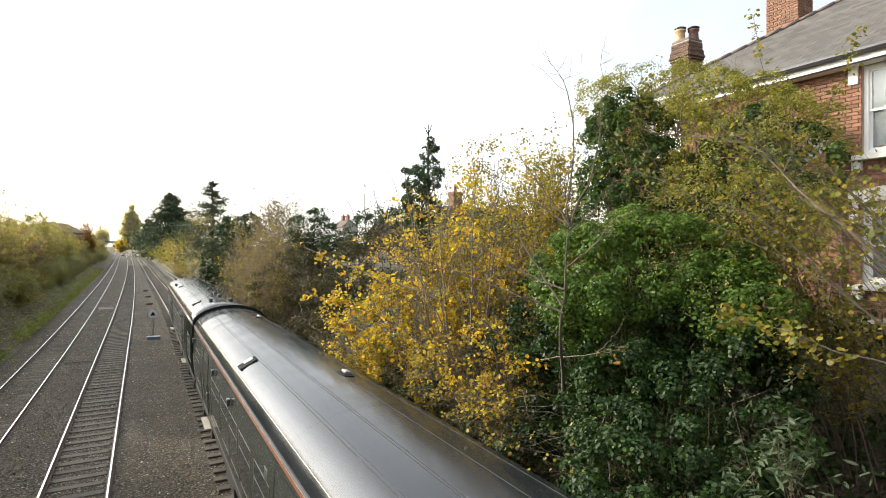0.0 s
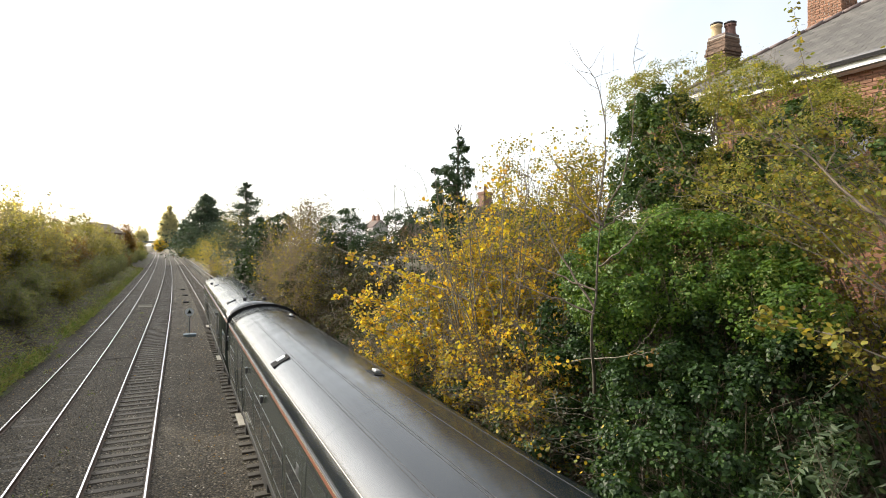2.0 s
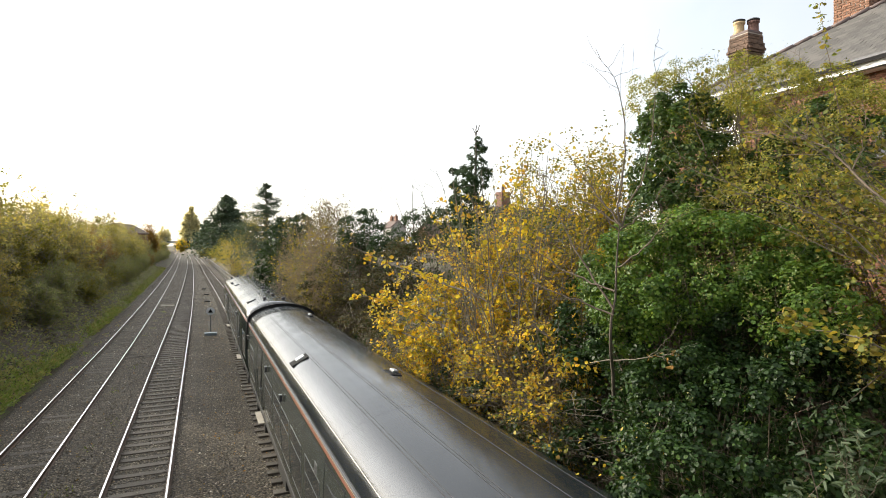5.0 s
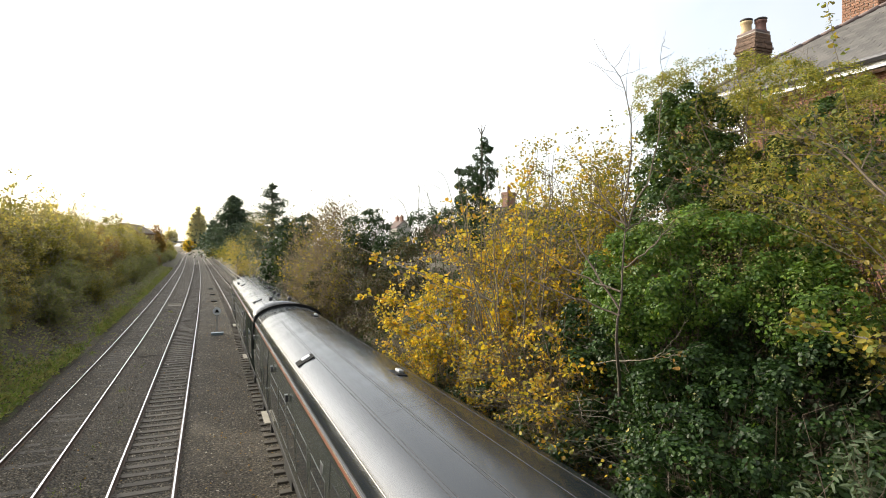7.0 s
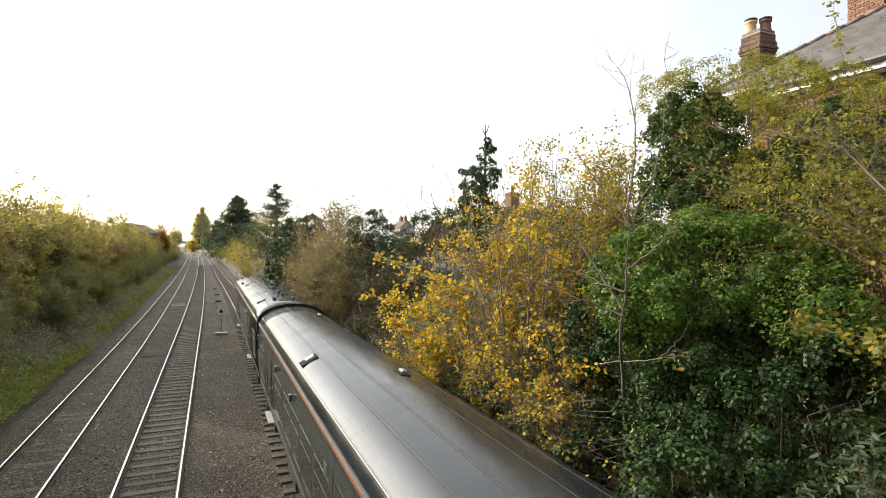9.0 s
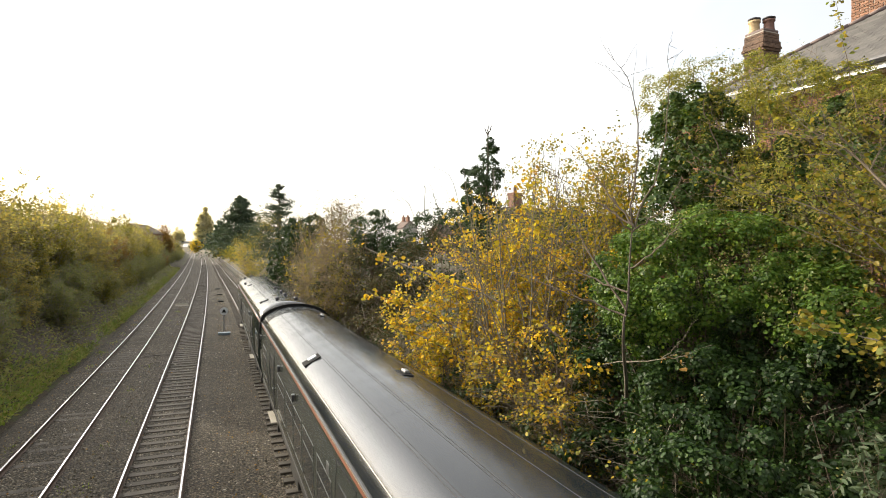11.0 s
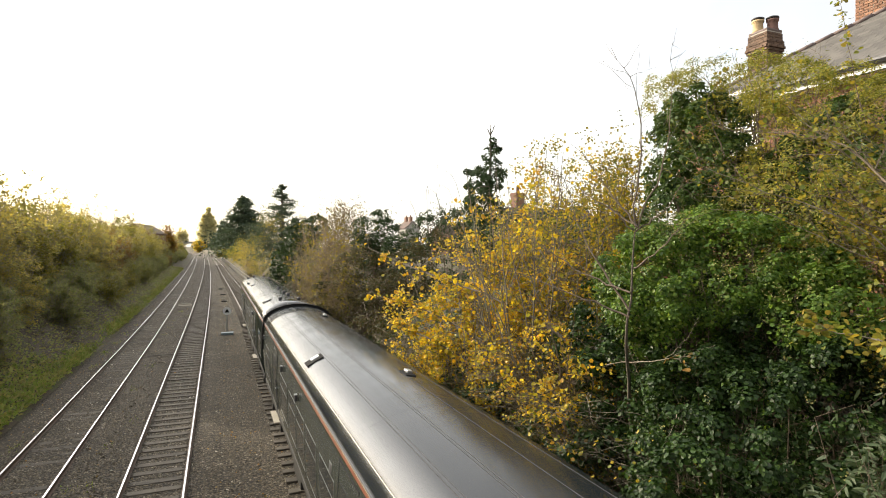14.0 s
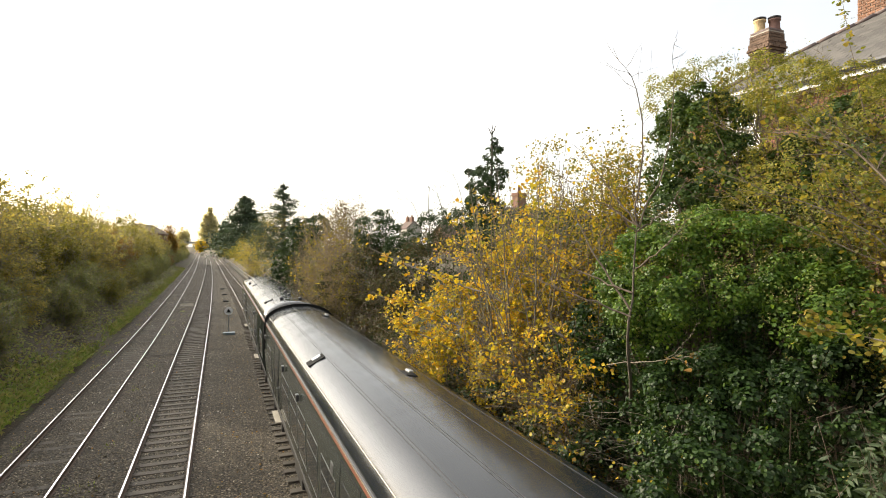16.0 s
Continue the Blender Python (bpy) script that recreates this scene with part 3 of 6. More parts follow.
def make_ballast():
    prof = [(-7.0, -0.36), (-6.6, -0.22), (-5.95, -0.14), (-5.7, -0.125), (-5.5, -0.16), (-4.8, -0.158), (-4.08, -0.16), (-3.9, -0.13), (-3.2, -0.14), (-2.5, -0.125), (-2.28, -0.17), (-1.57, -0.168), (-0.86, -0.17), (-0.64, -0.13), (-0.3, -0.145), (0.4, -0.22), (1.2, -0.22), (1.9, -0.19), (3.0, -0.185), (4.4, -0.19), (4.9, -0.24), (5.3, -0.4)]
    ys = [-40 + 2.5 * i for i in range(60)] + [110 + 5 * i for i in range(112)]
    verts = [(x + bend(y) - (spread(y) if x < -3.3 else 0), y, z) for y in ys for x, z in prof]
    n = len(prof)
    faces = [(j * n + i, j * n + i + 1, (j + 1) * n + i + 1, (j + 1) * n + i) for j in range(len(ys) - 1) for i in range(n - 1)]
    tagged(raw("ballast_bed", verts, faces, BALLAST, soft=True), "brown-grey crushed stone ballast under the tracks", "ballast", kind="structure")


make_ground()
make_ballast()

# ---------------------------------------------------------------- tracks
RAIL = [(-0.07, -0.155), (0.07, -0.155), (0.07, -0.14), (0.012, -0.12), (0.012, -0.045), (0.034, -0.034), (0.034, -0.003), (-0.034, -0.003), (-0.034, -0.034), (-0.012, -0.045), (-0.012, -0.12), (-0.07, -0.14)]


def siding_x(y):
    return 2.97 - 0.009 * min(max(y - 50, 0), 80) + bend(y)


def make_sleeper_mesh(length, name):
    bm = boxed((0, 0, -0.2), (length, 0.26, 0.11), 0.015)
    for s in (-0.75, 0.75):
        box(bm, (s, 0, -0.142), (0.30, 0.16, 0.02))
        for o in (-0.1, 0.1):
            tube(bm, (s + o, 0.02, -0.14), (s + o, 0.02, -0.112), 0.018, n=6)
    me = bpy.data.meshes.new(name)
    bm.to_mesh(me)
    bm.free()
    me.materials.append(SLEEPER)
    return me


def make_track(x_at, y0, y1, label, seed, sunk=0.0):
    rng = random.Random(seed)
    ob = thing("railway_track", Matrix(), label, "railway track", "tracks of the line", "structure")
    ys = [y0 + 4 * i for i in range(int((y1 - y0) / 4) + 1)]
    for s in (-0.75, 0.75):
        rail = part("rail", sweep(bmesh.new(), RAIL, ys, True, lambda y: x_at(y) + s), STEEL, ob, "rusty steel rail")
        head = [(-0.026, -0.004), (-0.022, 0.0), (0.022, 0.0), (0.026, -0.004), (0.0, -0.008)]
        part("running_surface", sweep(bmesh.new(), head, ys, True, lambda y: x_at(y) + s), RAILHEAD, rail, "polished bright steel rail head")
    me = make_sleeper_mesh(2.55, "sleeper")
    step, first = 0.66, max(y0, 9.0)
    for i in range(300):
        y = first + step * i
        if y > y1:
            break
        sl = new("sleeper", me)
        sl.parent = ob
        turn = math.atan2(x_at(y + 1) - x_at(y), 1)
        sl.matrix_basis = pose(x_at(y) + rng.uniform(-0.03, 0.03), y + rng.uniform(-0.03, 0.03), rng.uniform(-0.006, 0.006) - sunk, 0, rng.uniform(-0.3, 0.3), -math.degrees(turn) + rng.uniform(-0.8, 0.8))
    return ob


make_track(lambda y: -4.77 + bend(y) - spread(y), -40, 656, "running line of polished rails on dark sleepers", 1, 0.014)
make_track(lambda y: -1.57 + bend(y), -40, 656, "running line of bright rails on worn sleepers in ballast", 2)
make_track(siding_x, -40, 330, "rusty siding beneath the parked green coaches", 3)


# ---------------------------------------------------------------- coaches
SEAM = surface("roof_seam_sealant", (0.05, 0.052, 0.055), (0.08, 0.082, 0.085), 4, 30, 0.8, 0.0, bump=0, spec=0.2)
FRAME_METAL = surface("dull_frame_metal", (0.13, 0.135, 0.13), (0.22, 0.225, 0.215), 5, 40, 0.45, 0.6, bump=0)
SIDE = [(1.21, 1.02), (1.265, 1.25), (1.305, 1.7), (1.325, 2.15), (1.32, 2.6), (1.295, 3.0), (1.262, 3.2)]
ROOF = [(1.275, 3.2), (1.26, 3.26), (1.2, 3.38), (1.1, 3.49), (0.95, 3.59), (0.75, 3.68), (0.5, 3.75), (0.25, 3.79), (0, 3.80)]


def mirrored(half):
    return half + [(-x, z) for x, z in half[::-1] if x > 1e-6]


def along(profile, v, key, val):
    for p, q in zip(profile, profile[1:]):
        a, b = p[key], q[key]
        if min(a, b) <= v <= max(a, b):
            return p[val] + (q[val] - p[val]) * (v - a) / (b - a)
    return profile[-1][val]


def side_x(z):
    return along(SIDE, z, 1, 0)


def roof_z(x):
    return along(ROOF, abs(x), 0, 1)


def on_side(bm, y0, y1, z0, z1, out, s, inn=-0.03):
    """A panel that follows the curve of the coach side from z0 to z1."""
    n = max(1, int((z1 - z0) / 0.2))
    zs = [z0 + (z1 - z0) * i / n for i in range(n + 1)]
    ring = [(s * (side_x(z) + out), z) for z in zs] + [(s * (side_x(z) + inn), z) for z in zs[::-1]]
    return sweep(bm, ring, [y0, y1], True)


def on_roof(bm, y0, y1, x0, x1, out):
    xs = [x0 + (x1 - x0) * i / 3 for i in range(4)]
    ring = [(x, roof_z(x) + out) for x in xs] + [(x, roof_z(x) - 0.03) for x in xs[::-1]]
    return sweep(bm, ring, [y0, y1], True)


def coach_window(c, y0, y1, s, z0=1.52, z1=2.56, slider=True):
    w = part("window", on_side(bmesh.new(), y0, y1, z0, z1, 0.002, s), GLASS, c, "dark tinted window pane")
    bm = bmesh.new()
    for a, b, p, q in ((y0 - 0.016, y1 + 0.016, z1, z1 + 0.016), (y0 - 0.016, y1 + 0.016, z0 - 0.016, z0)):
        on_side(bm, a, b, p, q, 0.006, s)
    for y in (y0 - 0.016, y1):
        on_side(bm, y, y + 0.016, z0, z1, 0.005, s)
    if slider:
        on_side(bm, y0, y1, z1 - 0.30, z1 - 0.282, 0.005, s)
    part("window_frame", bm, FRAME_METAL, w, "thin dull metal frame")


def coach_door(c, y0, y1, s):
    d = part("door", on_side(bmesh.new(), y0, y1, 1.08, 3.02, 0.004, s), GREEN, c, "dark green passenger door")
    part("door_window", on_side(bmesh.new(), y0 + 0.2, y1 - 0.2, 1.95, 2.75, 0.007, s), GLASS, d)
    bm = bmesh.new()
    for y in (y0, y1 - 0.03):
        on_side(bm, y, y + 0.03, 1.06, 3.04, 0.008, s)
    on_side(bm, y0, y1, 3.02, 3.045, 0.008, s)
    part("door_seal", bm, RUBBER, d)
    for y in (y0 - 0.12, y1 + 0.12):
        part("handrail", tube(bmesh.new(), (s * (side_x(1.3) + 0.05), y, 1.3), (s * (side_x(2.2) + 0.05), y, 2.2), 0.011, n=8), DARK_METAL, d)
    part("door_handle", boxed((s * (side_x(1.9) + 0.03), y0 + 0.12, 1.9), (0.04, 0.1, 0.05), 0.01), GREY_METAL, d)
    st = part("footstep", boxed((s * 1.30, (y0 + y1) / 2 - 0.1, 0.86), (0.22, y1 - y0 - 0.2, 0.05), 0.01), STEP_WOOD, c, "pale wooden footboard")
    for y in (y0 + 0.2, y1 - 0.4):
        part("step_bracket", boxed((s * 1.22, y, 0.95), (0.05, 0.05, 0.2)), BLACK, st)


def bogie(c, y):
    b = part("bogie", box(box(boxed((-1.02, y, 0.55), (0.12, 3.3, 0.22), 0.03), (1.02, y, 0.55), (0.12, 3.3, 0.22), 0.03), (0, y, 0.6), (2.0, 0.5, 0.2), 0.02), BLACK, c, "black grimy bogie frame")
    for dy in (-1.3, 1.3):
        for s in (-1, 1):
            bm = tube(bmesh.new(), (s * 0.68, y + dy, 0.457), (s * 0.81, y + dy, 0.457), 0.455, n=24)
            tube(bm, (s * 0.81, y + dy, 0.457), (s * 0.84, y + dy, 0.457), 0.12, n=12)
            part("wheel", bm, STEEL, b, "rusty steel wheel")
            part("axle_box", boxed((s * 1.05, y + dy, 0.47), (0.2, 0.3, 0.3), 0.03), BLACK, b)
            part("spring", tube(bmesh.new(), (s * 1.05, y + dy * 0.7, 0.5), (s * 1.05, y + dy * 0.7, 0.85), 0.09, n=10), BLACK, b)


def make_coach(y0, length, doors, windows, vents, hatches, lamps, label):
    c = thing("railway_coach", Matrix.Translation((siding_x(y0), y0, 0)), label, "railway coach", "parked coaches")
    L = length
    part("body", sweep(bmesh.new(), mirrored(SIDE), [0, L * 0.25, L * 0.5, L * 0.75, L], True), GREEN, c, "dark green painted steel body", True)
    rf = part("roof", sweep(bmesh.new(), mirrored(ROOF), [L * i / 12 for i in range(13)], True), ROOF_GREY, c, "glossy dark grey roof sheet", True)
    for x0, w in ((-0.74, 0.009), (-0.69, 0.006), (-0.30, 0.006), (-0.26, 0.009), (0.27, 0.008), (0.71, 0.008)):
        part("roof_seam", on_roof(bmesh.new(), 0.2, L - 0.2, x0, x0 + w, 0.004), SEAM, rf, "thin dark roof joint")
    for x in (-1.17,):
        part("roof_seam", on_roof(bmesh.new(), 0.2, L - 0.2, x, x + 0.006, 0.003), CREAM, rf, "hairline pale roof joint")
    for i in range(1, 3):
        bm = bmesh.new()
        prof = mirrored([(x, z + 0.001) for x, z in ROOF[1:]])
        part("roof_joint", sweep(bm, prof, [L * i / 3, L * i / 3 + 0.005], True), ROOF_GREY, rf)
    for s in (-1, 1):
        gut = part("rain_gutter", sweep(bmesh.new(), [(s * 1.26, 3.192), (s * 1.29, 3.202), (s * 1.29, 3.216), (s * 1.268, 3.222)], [0.05, L - 0.05], True), DARK_METAL, c)
        part("lining", on_side(bmesh.new(), 0.05, L - 0.05, 3.10, 3.145, 0.004, s), ORANGE, c, "thin orange lining")
        part("lining", on_side(bmesh.new(), 0.05, L - 0.05, 3.160, 3.170, 0.005, s), CREAM, c, "hairline cream lining")
        part("underframe", boxed((s * 1.19, L / 2, 0.97), (0.1, L - 0.1, 0.16), 0.02), BLACK, c, "black solebar")
        for a, b in windows:
            coach_window(c, a, b, s)
        for a, b in doors:
            coach_door(c, a, b, s)
        for y, z in lamps:
            x = s * (side_x(z) + 0.05)
            lp = part("marker_lamp", boxed((x, y, z), (0.07, 0.09, 0.15), 0.02), DARK_METAL, c, "small dark lamp housing")
            part("lamp_cap", boxed((x + s * 0.005, y, z + 0.075), (0.07, 0.085, 0.03), 0.01), GREY_METAL, lp, "pale metal cap")
    pl = part("number_plate", on_side(bmesh.new(), 8.5, 8.72, 2.56, 2.76, 0.006, -1), FRAME_METAL, c, "small pale notice plate")
    part("plate_mark", on_side(bmesh.new(), 8.53, 8.69, 2.59, 2.73, 0.009, -1), DARK_METAL, pl)
    for y in (3.3, L - 3.3):
        bogie(c, y)
    for y, w in ((8.0, 1.6), (10.6, 2.2), (14.0, 1.4)):
        for s in (-1, 1):
            part("equipment_box", boxed((s * 0.85, y, 0.62), (0.6, w, 0.5), 0.03), BLACK, c, "black underfloor equipment box")
    for x, y, sx, sy in hatches:
        z = roof_z(x)
        tilt = Matrix.Rotation(math.atan2(roof_z(x + 0.1) - roof_z(x - 0.1), 0.2) * -1, 4, "Y")
        h = part("roof_hatch", boxed((x, y, z + 0.004), (sx, sy, 0.03), 0.01, tilt), RUBBER, rf, "dark recessed hatch tray")
        part("hatch_lid", boxed((x + 0.03, y + sy * 0.1, z + 0.04), (sx * 0.5, sy * 0.5, 0.055), 0.02, tilt), GREY_METAL, h, "pale domed lid")
    for x, y in vents:
        z = roof_z(x)
        v = lathe([(0.07, -0.04), (0.07, 0.03), (0.1, 0.05), (0.1, 0.08), (0.04, 0.11)], 12)
        bmesh.ops.translate(v, verts=v.verts, vec=(x, y, z))
        part("roof_vent", v, DARK_METAL, rf, "small dark mushroom ventilator", True)
    return c


def make_gangway(y, depth):
    g = thing("gangway", Matrix.Translation((siding_x(y), y, 0)), "black rubber gangway bellows between the coaches", "gangway")
    for i in range(4):
        k = 0.985 if i % 2 else 0.94
        a, b = depth * i / 4, depth * (i + 1) / 4
        prof = mirrored([(x * k, 1.05 + (z - 1.05) * k) for x, z in SIDE + ROOF[1:]])
        part("bellows_fold", sweep(bmesh.new(), prof, [a + 0.002, b - 0.002], True), RUBBER, g)
    outer = mirrored([(x * 1.05, 1.05 + (z - 1.05) * 1.036) for x, z in SIDE[3:] + ROOF[1:]])
    inner = mirrored([(x * 0.9, 1.05 + (z - 1.05) * 0.95) for x, z in SIDE[3:] + ROOF[1:]])[::-1]
    part("rain_hood", sweep(bmesh.new(), outer + inner, [-0.02, 0.12], True), RUBBER, g, "raised black weather strip")


make_coach(0.3, 22.7, [(6.75, 8.0), (17.2, 18.7)],
           [(19.9, 21.4), (14.6, 16.3), (12.95, 14.2), (11.55, 12.75), (10.0, 11.3), (8.3, 9.6), (4.9, 6.4), (3.0, 4.5)],
           [], [(-0.94, 12.65, 0.42, 0.42), (0.38, 9.85, 0.22, 0.45), (0.5, 19.5, 0.2, 0.45)], [(15.65, 2.82), (12.55, 2.80), (21.9, 2.75)], "parked dark green coach with glossy grey roof")
make_coach(23.4, 23.6, [(4.6, 5.9), (16.2, 17.5)],
           [(1.2, 2.7), (7.0, 8.4), (9.2, 10.6), (11.4, 12.8), (13.6, 15.0), (18.6, 20.0), (20.8, 22.2)],
           [(-0.34, 3.1), (0.22, 9.7), (0.21, 6.7), (0.21, 4.9), (0.5, 3.1), (-0.79, 23.1), (-0.33, 23.3), (0.39, 23.3), (0.8, 23.2), (-1.0, 18.1)], [(-0.85, 3.9, 0.42, 0.35), (-0.85, 15.4, 0.3, 0.4)], [(6.6, 2.8), (17.9, 2.8)], "leading dark green coach with small roof ventilators")
make_gangway(23.0, 0.4)


# ---------------------------------------------------------------- brickwork and slates
def brick_mesh(name, size, mat, bevel=0.006):
    bm = boxed((0, 0, 0), size)
    bmesh.ops.bevel(bm, geom=list(bm.edges), offset=bevel, segments=1, affect="EDGES")
    me = bpy.data.meshes.new(name)
    bm.to_mesh(me)
    bm.free()
    me.materials.append(mat)
    return me


def bars(boxes):
    """Arrays for many plain boxes (cx, cy, cz, sx, sy, sz)."""
    b = np.array(boxes, dtype=float)
    sg = np.array([[x, y, z] for x in (-0.5, 0.5) for y in (-0.5, 0.5) for z in (-0.5, 0.5)])
    v = (b[:, None, :3] + sg[None] * b[:, None, 3:]).reshape(-1, 3)
    q = np.array([[0, 1, 3, 2], [4, 6, 7, 5], [0, 4, 5, 1], [2, 3, 7, 6], [0, 2, 6, 4], [1, 5, 7, 3]])
    return v, (np.arange(len(b))[:, None, None] * 8 + q[None]).reshape(-1, 4)


def island_material(name, stops, rough):
    """For joined pieces: every piece its own shade."""
    m, nt, b, _ = nodes_of(name)
    geo = nt.nodes.new("ShaderNodeNewGeometry")
    grain = noise_node(nt, 50, 3)
    own = ramp_node(nt, geo.outputs["Random Per Island"], stops)
    nt.links.new(mixed(nt, 1.0, own, ramp_node(nt, grain, [(0.3, (0.78, 0.78, 0.78)), (0.7, (1.12, 1.1, 1.08))]), "MULTIPLY"), b.inputs["Base Color"])
    b.inputs["Roughness"].default_value = rough
    bumped(nt, b, grain, 0.4, 0.006)
    return m


BRICK_REST = island_material("red_brick_courses", [(0, (0.17, 0.08, 0.05)), (0.5, (0.25, 0.12, 0.072)), (1, (0.32, 0.165, 0.10))], 0.85)
SLATE_REST = island_material("slate_rows", [(0, (0.055, 0.05, 0.044)), (0.5, (0.085, 0.079, 0.07)), (1, (0.12, 0.11, 0.098))], 0.75)
BLIND = surface("grey_blind", (0.34, 0.39, 0.46), (0.44, 0.49, 0.56), 6, 40, 0.6, bump=0)


# ---------------------------------------------------------------- house
OPEN = [(-7.72, -6.68, 3.25, 4.98), (-7.72, -6.68, 0.75, 2.25), (-2.55, -1.5, 3.9, 5.1), (-12.6, -11.5, 3.25, 4.98)]  # y0, y1, z0, z1 of the windows


def sash_window(h, y0, y1, z0, z1, name):
    w = new(name)
    w.parent = h
    bm = bmesh.new()
    for y in (y0 + 0.04, y1 - 0.04):
        box(bm, (0.12, y, (z0 + z1) / 2), (0.12, 0.08, z1 - z0), 0.008)
    box(bm, (0.12, (y0 + y1) / 2, z1 - 0.04), (0.12, y1 - y0 - 0.16, 0.08), 0.008)
    box(bm, (0.12, (y0 + y1) / 2, z0 + 0.05), (0.12, y1 - y0 - 0.16, 0.1), 0.008)
    part("frame", bm, WHITE, w)
    mid = (z0 + z1) / 2
    for k, (a, b, x) in enumerate(((z0 + 0.1, mid + 0.02, 0.15), (mid - 0.02, z1 - 0.08, 0.115))):
        bm = bmesh.new()
        for y in (y0 + 0.1, (y0 + y1) / 2, y1 - 0.1):
            box(bm, (x, y, (a + b) / 2), (0.035, 0.03 if y == (y0 + y1) / 2 else 0.045, b - a), 0.004)
        for z in (a + 0.02, b - 0.02):
            box(bm, (x, (y0 + y1) / 2, z), (0.036, y1 - y0 - 0.17, 0.045), 0.004)
        sash = part("sash", bm, WHITE, w)
        for y in ((y0 * 0.75 + y1 * 0.25), (y0 * 0.25 + y1 * 0.75)):
            part("pane", boxed((x + 0.005, y, (a + b) / 2), (0.006, (y1 - y0) / 2 - 0.1, b - a - 0.06)), WINDOW_GLASS, sash)
    n = 34
    slat = brick_mesh("slat", (0.05, y1 - y0 - 0.2, 0.005), BLIND, 0.001)
    for i in range(n):
        z = z1 - 0.14 - (z1 - z0 - 0.3) * i / n
        o = new("slat", slat)
        o.parent = w
        o.matrix_basis = pose(0.24, (y0 + y1) / 2, z, 0, 55, 0)
    sill = part("sill", boxed((-0.03, (y0 + y1) / 2, z0 - 0.05), (0.3, y1 - y0 + 0.34, 0.1), 0.015), STONE, w, "white painted stone sill")
    for y in (y0 - 0.06, y1 + 0.06):
        part("sill_corbel", boxed((-0.04, y, z0 - 0.2), (0.12, 0.17, 0.19), 0.02), STONE, sill)
    bm = bmesh.new()
    n = 8
    low = [(y0 - 0.22 + (y1 - y0 + 0.44) * i / n, z1 + 0.02 + 0.1 * (1 - (2 * i / n - 1) ** 2)) for i in range(n + 1)]
    top = [(y, z + 0.27) for y, z in low]
    v = [[bm.verts.new((x, y, z)) for y, z in low + top[::-1]] for x in (-0.045, 0.16)]
    m = len(v[0])
    bm.faces.new(v[0])
    bm.faces.new(v[1][::-1])
    for i in range(m):
        bm.faces.new((v[0][i], v[0][(i + 1) % m], v[1][(i + 1) % m], v[1][i]))
    lin = part("lintel", bm, STONE, w, "white painted shaped lintel")
    for y in (y0 - 0.14, y1 + 0.14):
        part("lintel_foot", boxed((-0.022, y, z1 - 0.14), (0.05, 0.17, 0.38), 0.01), STONE, lin)
    return w


def chimney(h, c, sx, sy, z0, z1, pots, seed, mat, label):
    rng = random.Random(seed)
    st = part("chimney", boxed((c[0], c[1], (z0 + z1) / 2), (sx - 0.03, sy - 0.03, z1 - z0)), MORTAR, h, label)
    lx, ly = brick_mesh("brick", (0.218, 0.105, 0.066), mat), brick_mesh("brick", (0.105, 0.218, 0.066), mat)
    hx, hy = brick_mesh("brick", (0.105, 0.105, 0.066), mat), brick_mesh("brick", (0.105, 0.1, 0.066), mat)
    rows = int((z1 - z0) / 0.075)
    for r in range(rows):
        out = 0.04 if r in (rows - 7, rows - 5, rows - 4) else 0.075 if r == rows - 6 else 0.0
        z = z0 + (r + 0.5) * 0.075
        if z < z1 - 1.7:
            continue
        for s in (-1, 1):
            n = max(2, round((sx + out) / 0.228))
            w = (sx + out) / n
            for i in range(n + r % 2):
                o = new("brick", hx if r % 2 and i in (0, n) else lx)
                o.parent = st
                o.matrix_basis = pose(c[0] - (sx + out) / 2 + ((i + 0.5) * w if not r % 2 else min(max(i * w, w * 0.25), n * w - w * 0.25)), c[1] + s * (sy / 2 + out - 0.05) + rng.uniform(-0.004, 0.004), z, 0, 0, rng.uniform(-0.8, 0.8))
            if s > 0:
                continue
            n = max(2, round((sy + out) / 0.228))
            w = (sy + out) / n
            for i in range(n + r % 2):
                o = new("brick", hy if r % 2 and i in (0, n) else ly)
                o.parent = st
                o.matrix_basis = pose(c[0] - sx / 2 - out + 0.05 + rng.uniform(-0.004, 0.004), c[1] - (sy + out) / 2 + ((i + 0.5) * w if not r % 2 else min(max(i * w, w * 0.25), n * w - w * 0.25)), z, 0, 0, rng.uniform(-0.8, 0.8))
    part("flaunching", boxed((c[0], c[1], z1 + 0.02), (sx * 0.98, sy * 0.98, 0.08), 0.03), RIDGE, st)
    for x, y, hh, clay in pots:
        bm = lathe([(0.15, 0), (0.165, 0.03), (0.145, 0.08), (0.135, hh * 0.8), (0.165, hh * 0.86), (0.165, hh), (0.12, hh), (0.115, hh - 0.08)], 18)
        bmesh.ops.translate(bm, verts=bm.verts, vec=(c[0] + x, c[1] + y, z1 + 0.04))
        pot = part("chimney_pot", bm, clay, st, "", True)
        bm = lathe([(0.13, 0), (0.17, 0.01), (0.17, 0.04), (0.1, 0.07)], 16)
        bmesh.ops.translate(bm, verts=bm.verts, vec=(c[0] + x, c[1] + y, z1 + 0.06 + hh))
        part("pot_cap", bm, DARK_METAL, pot, "black cap", True)


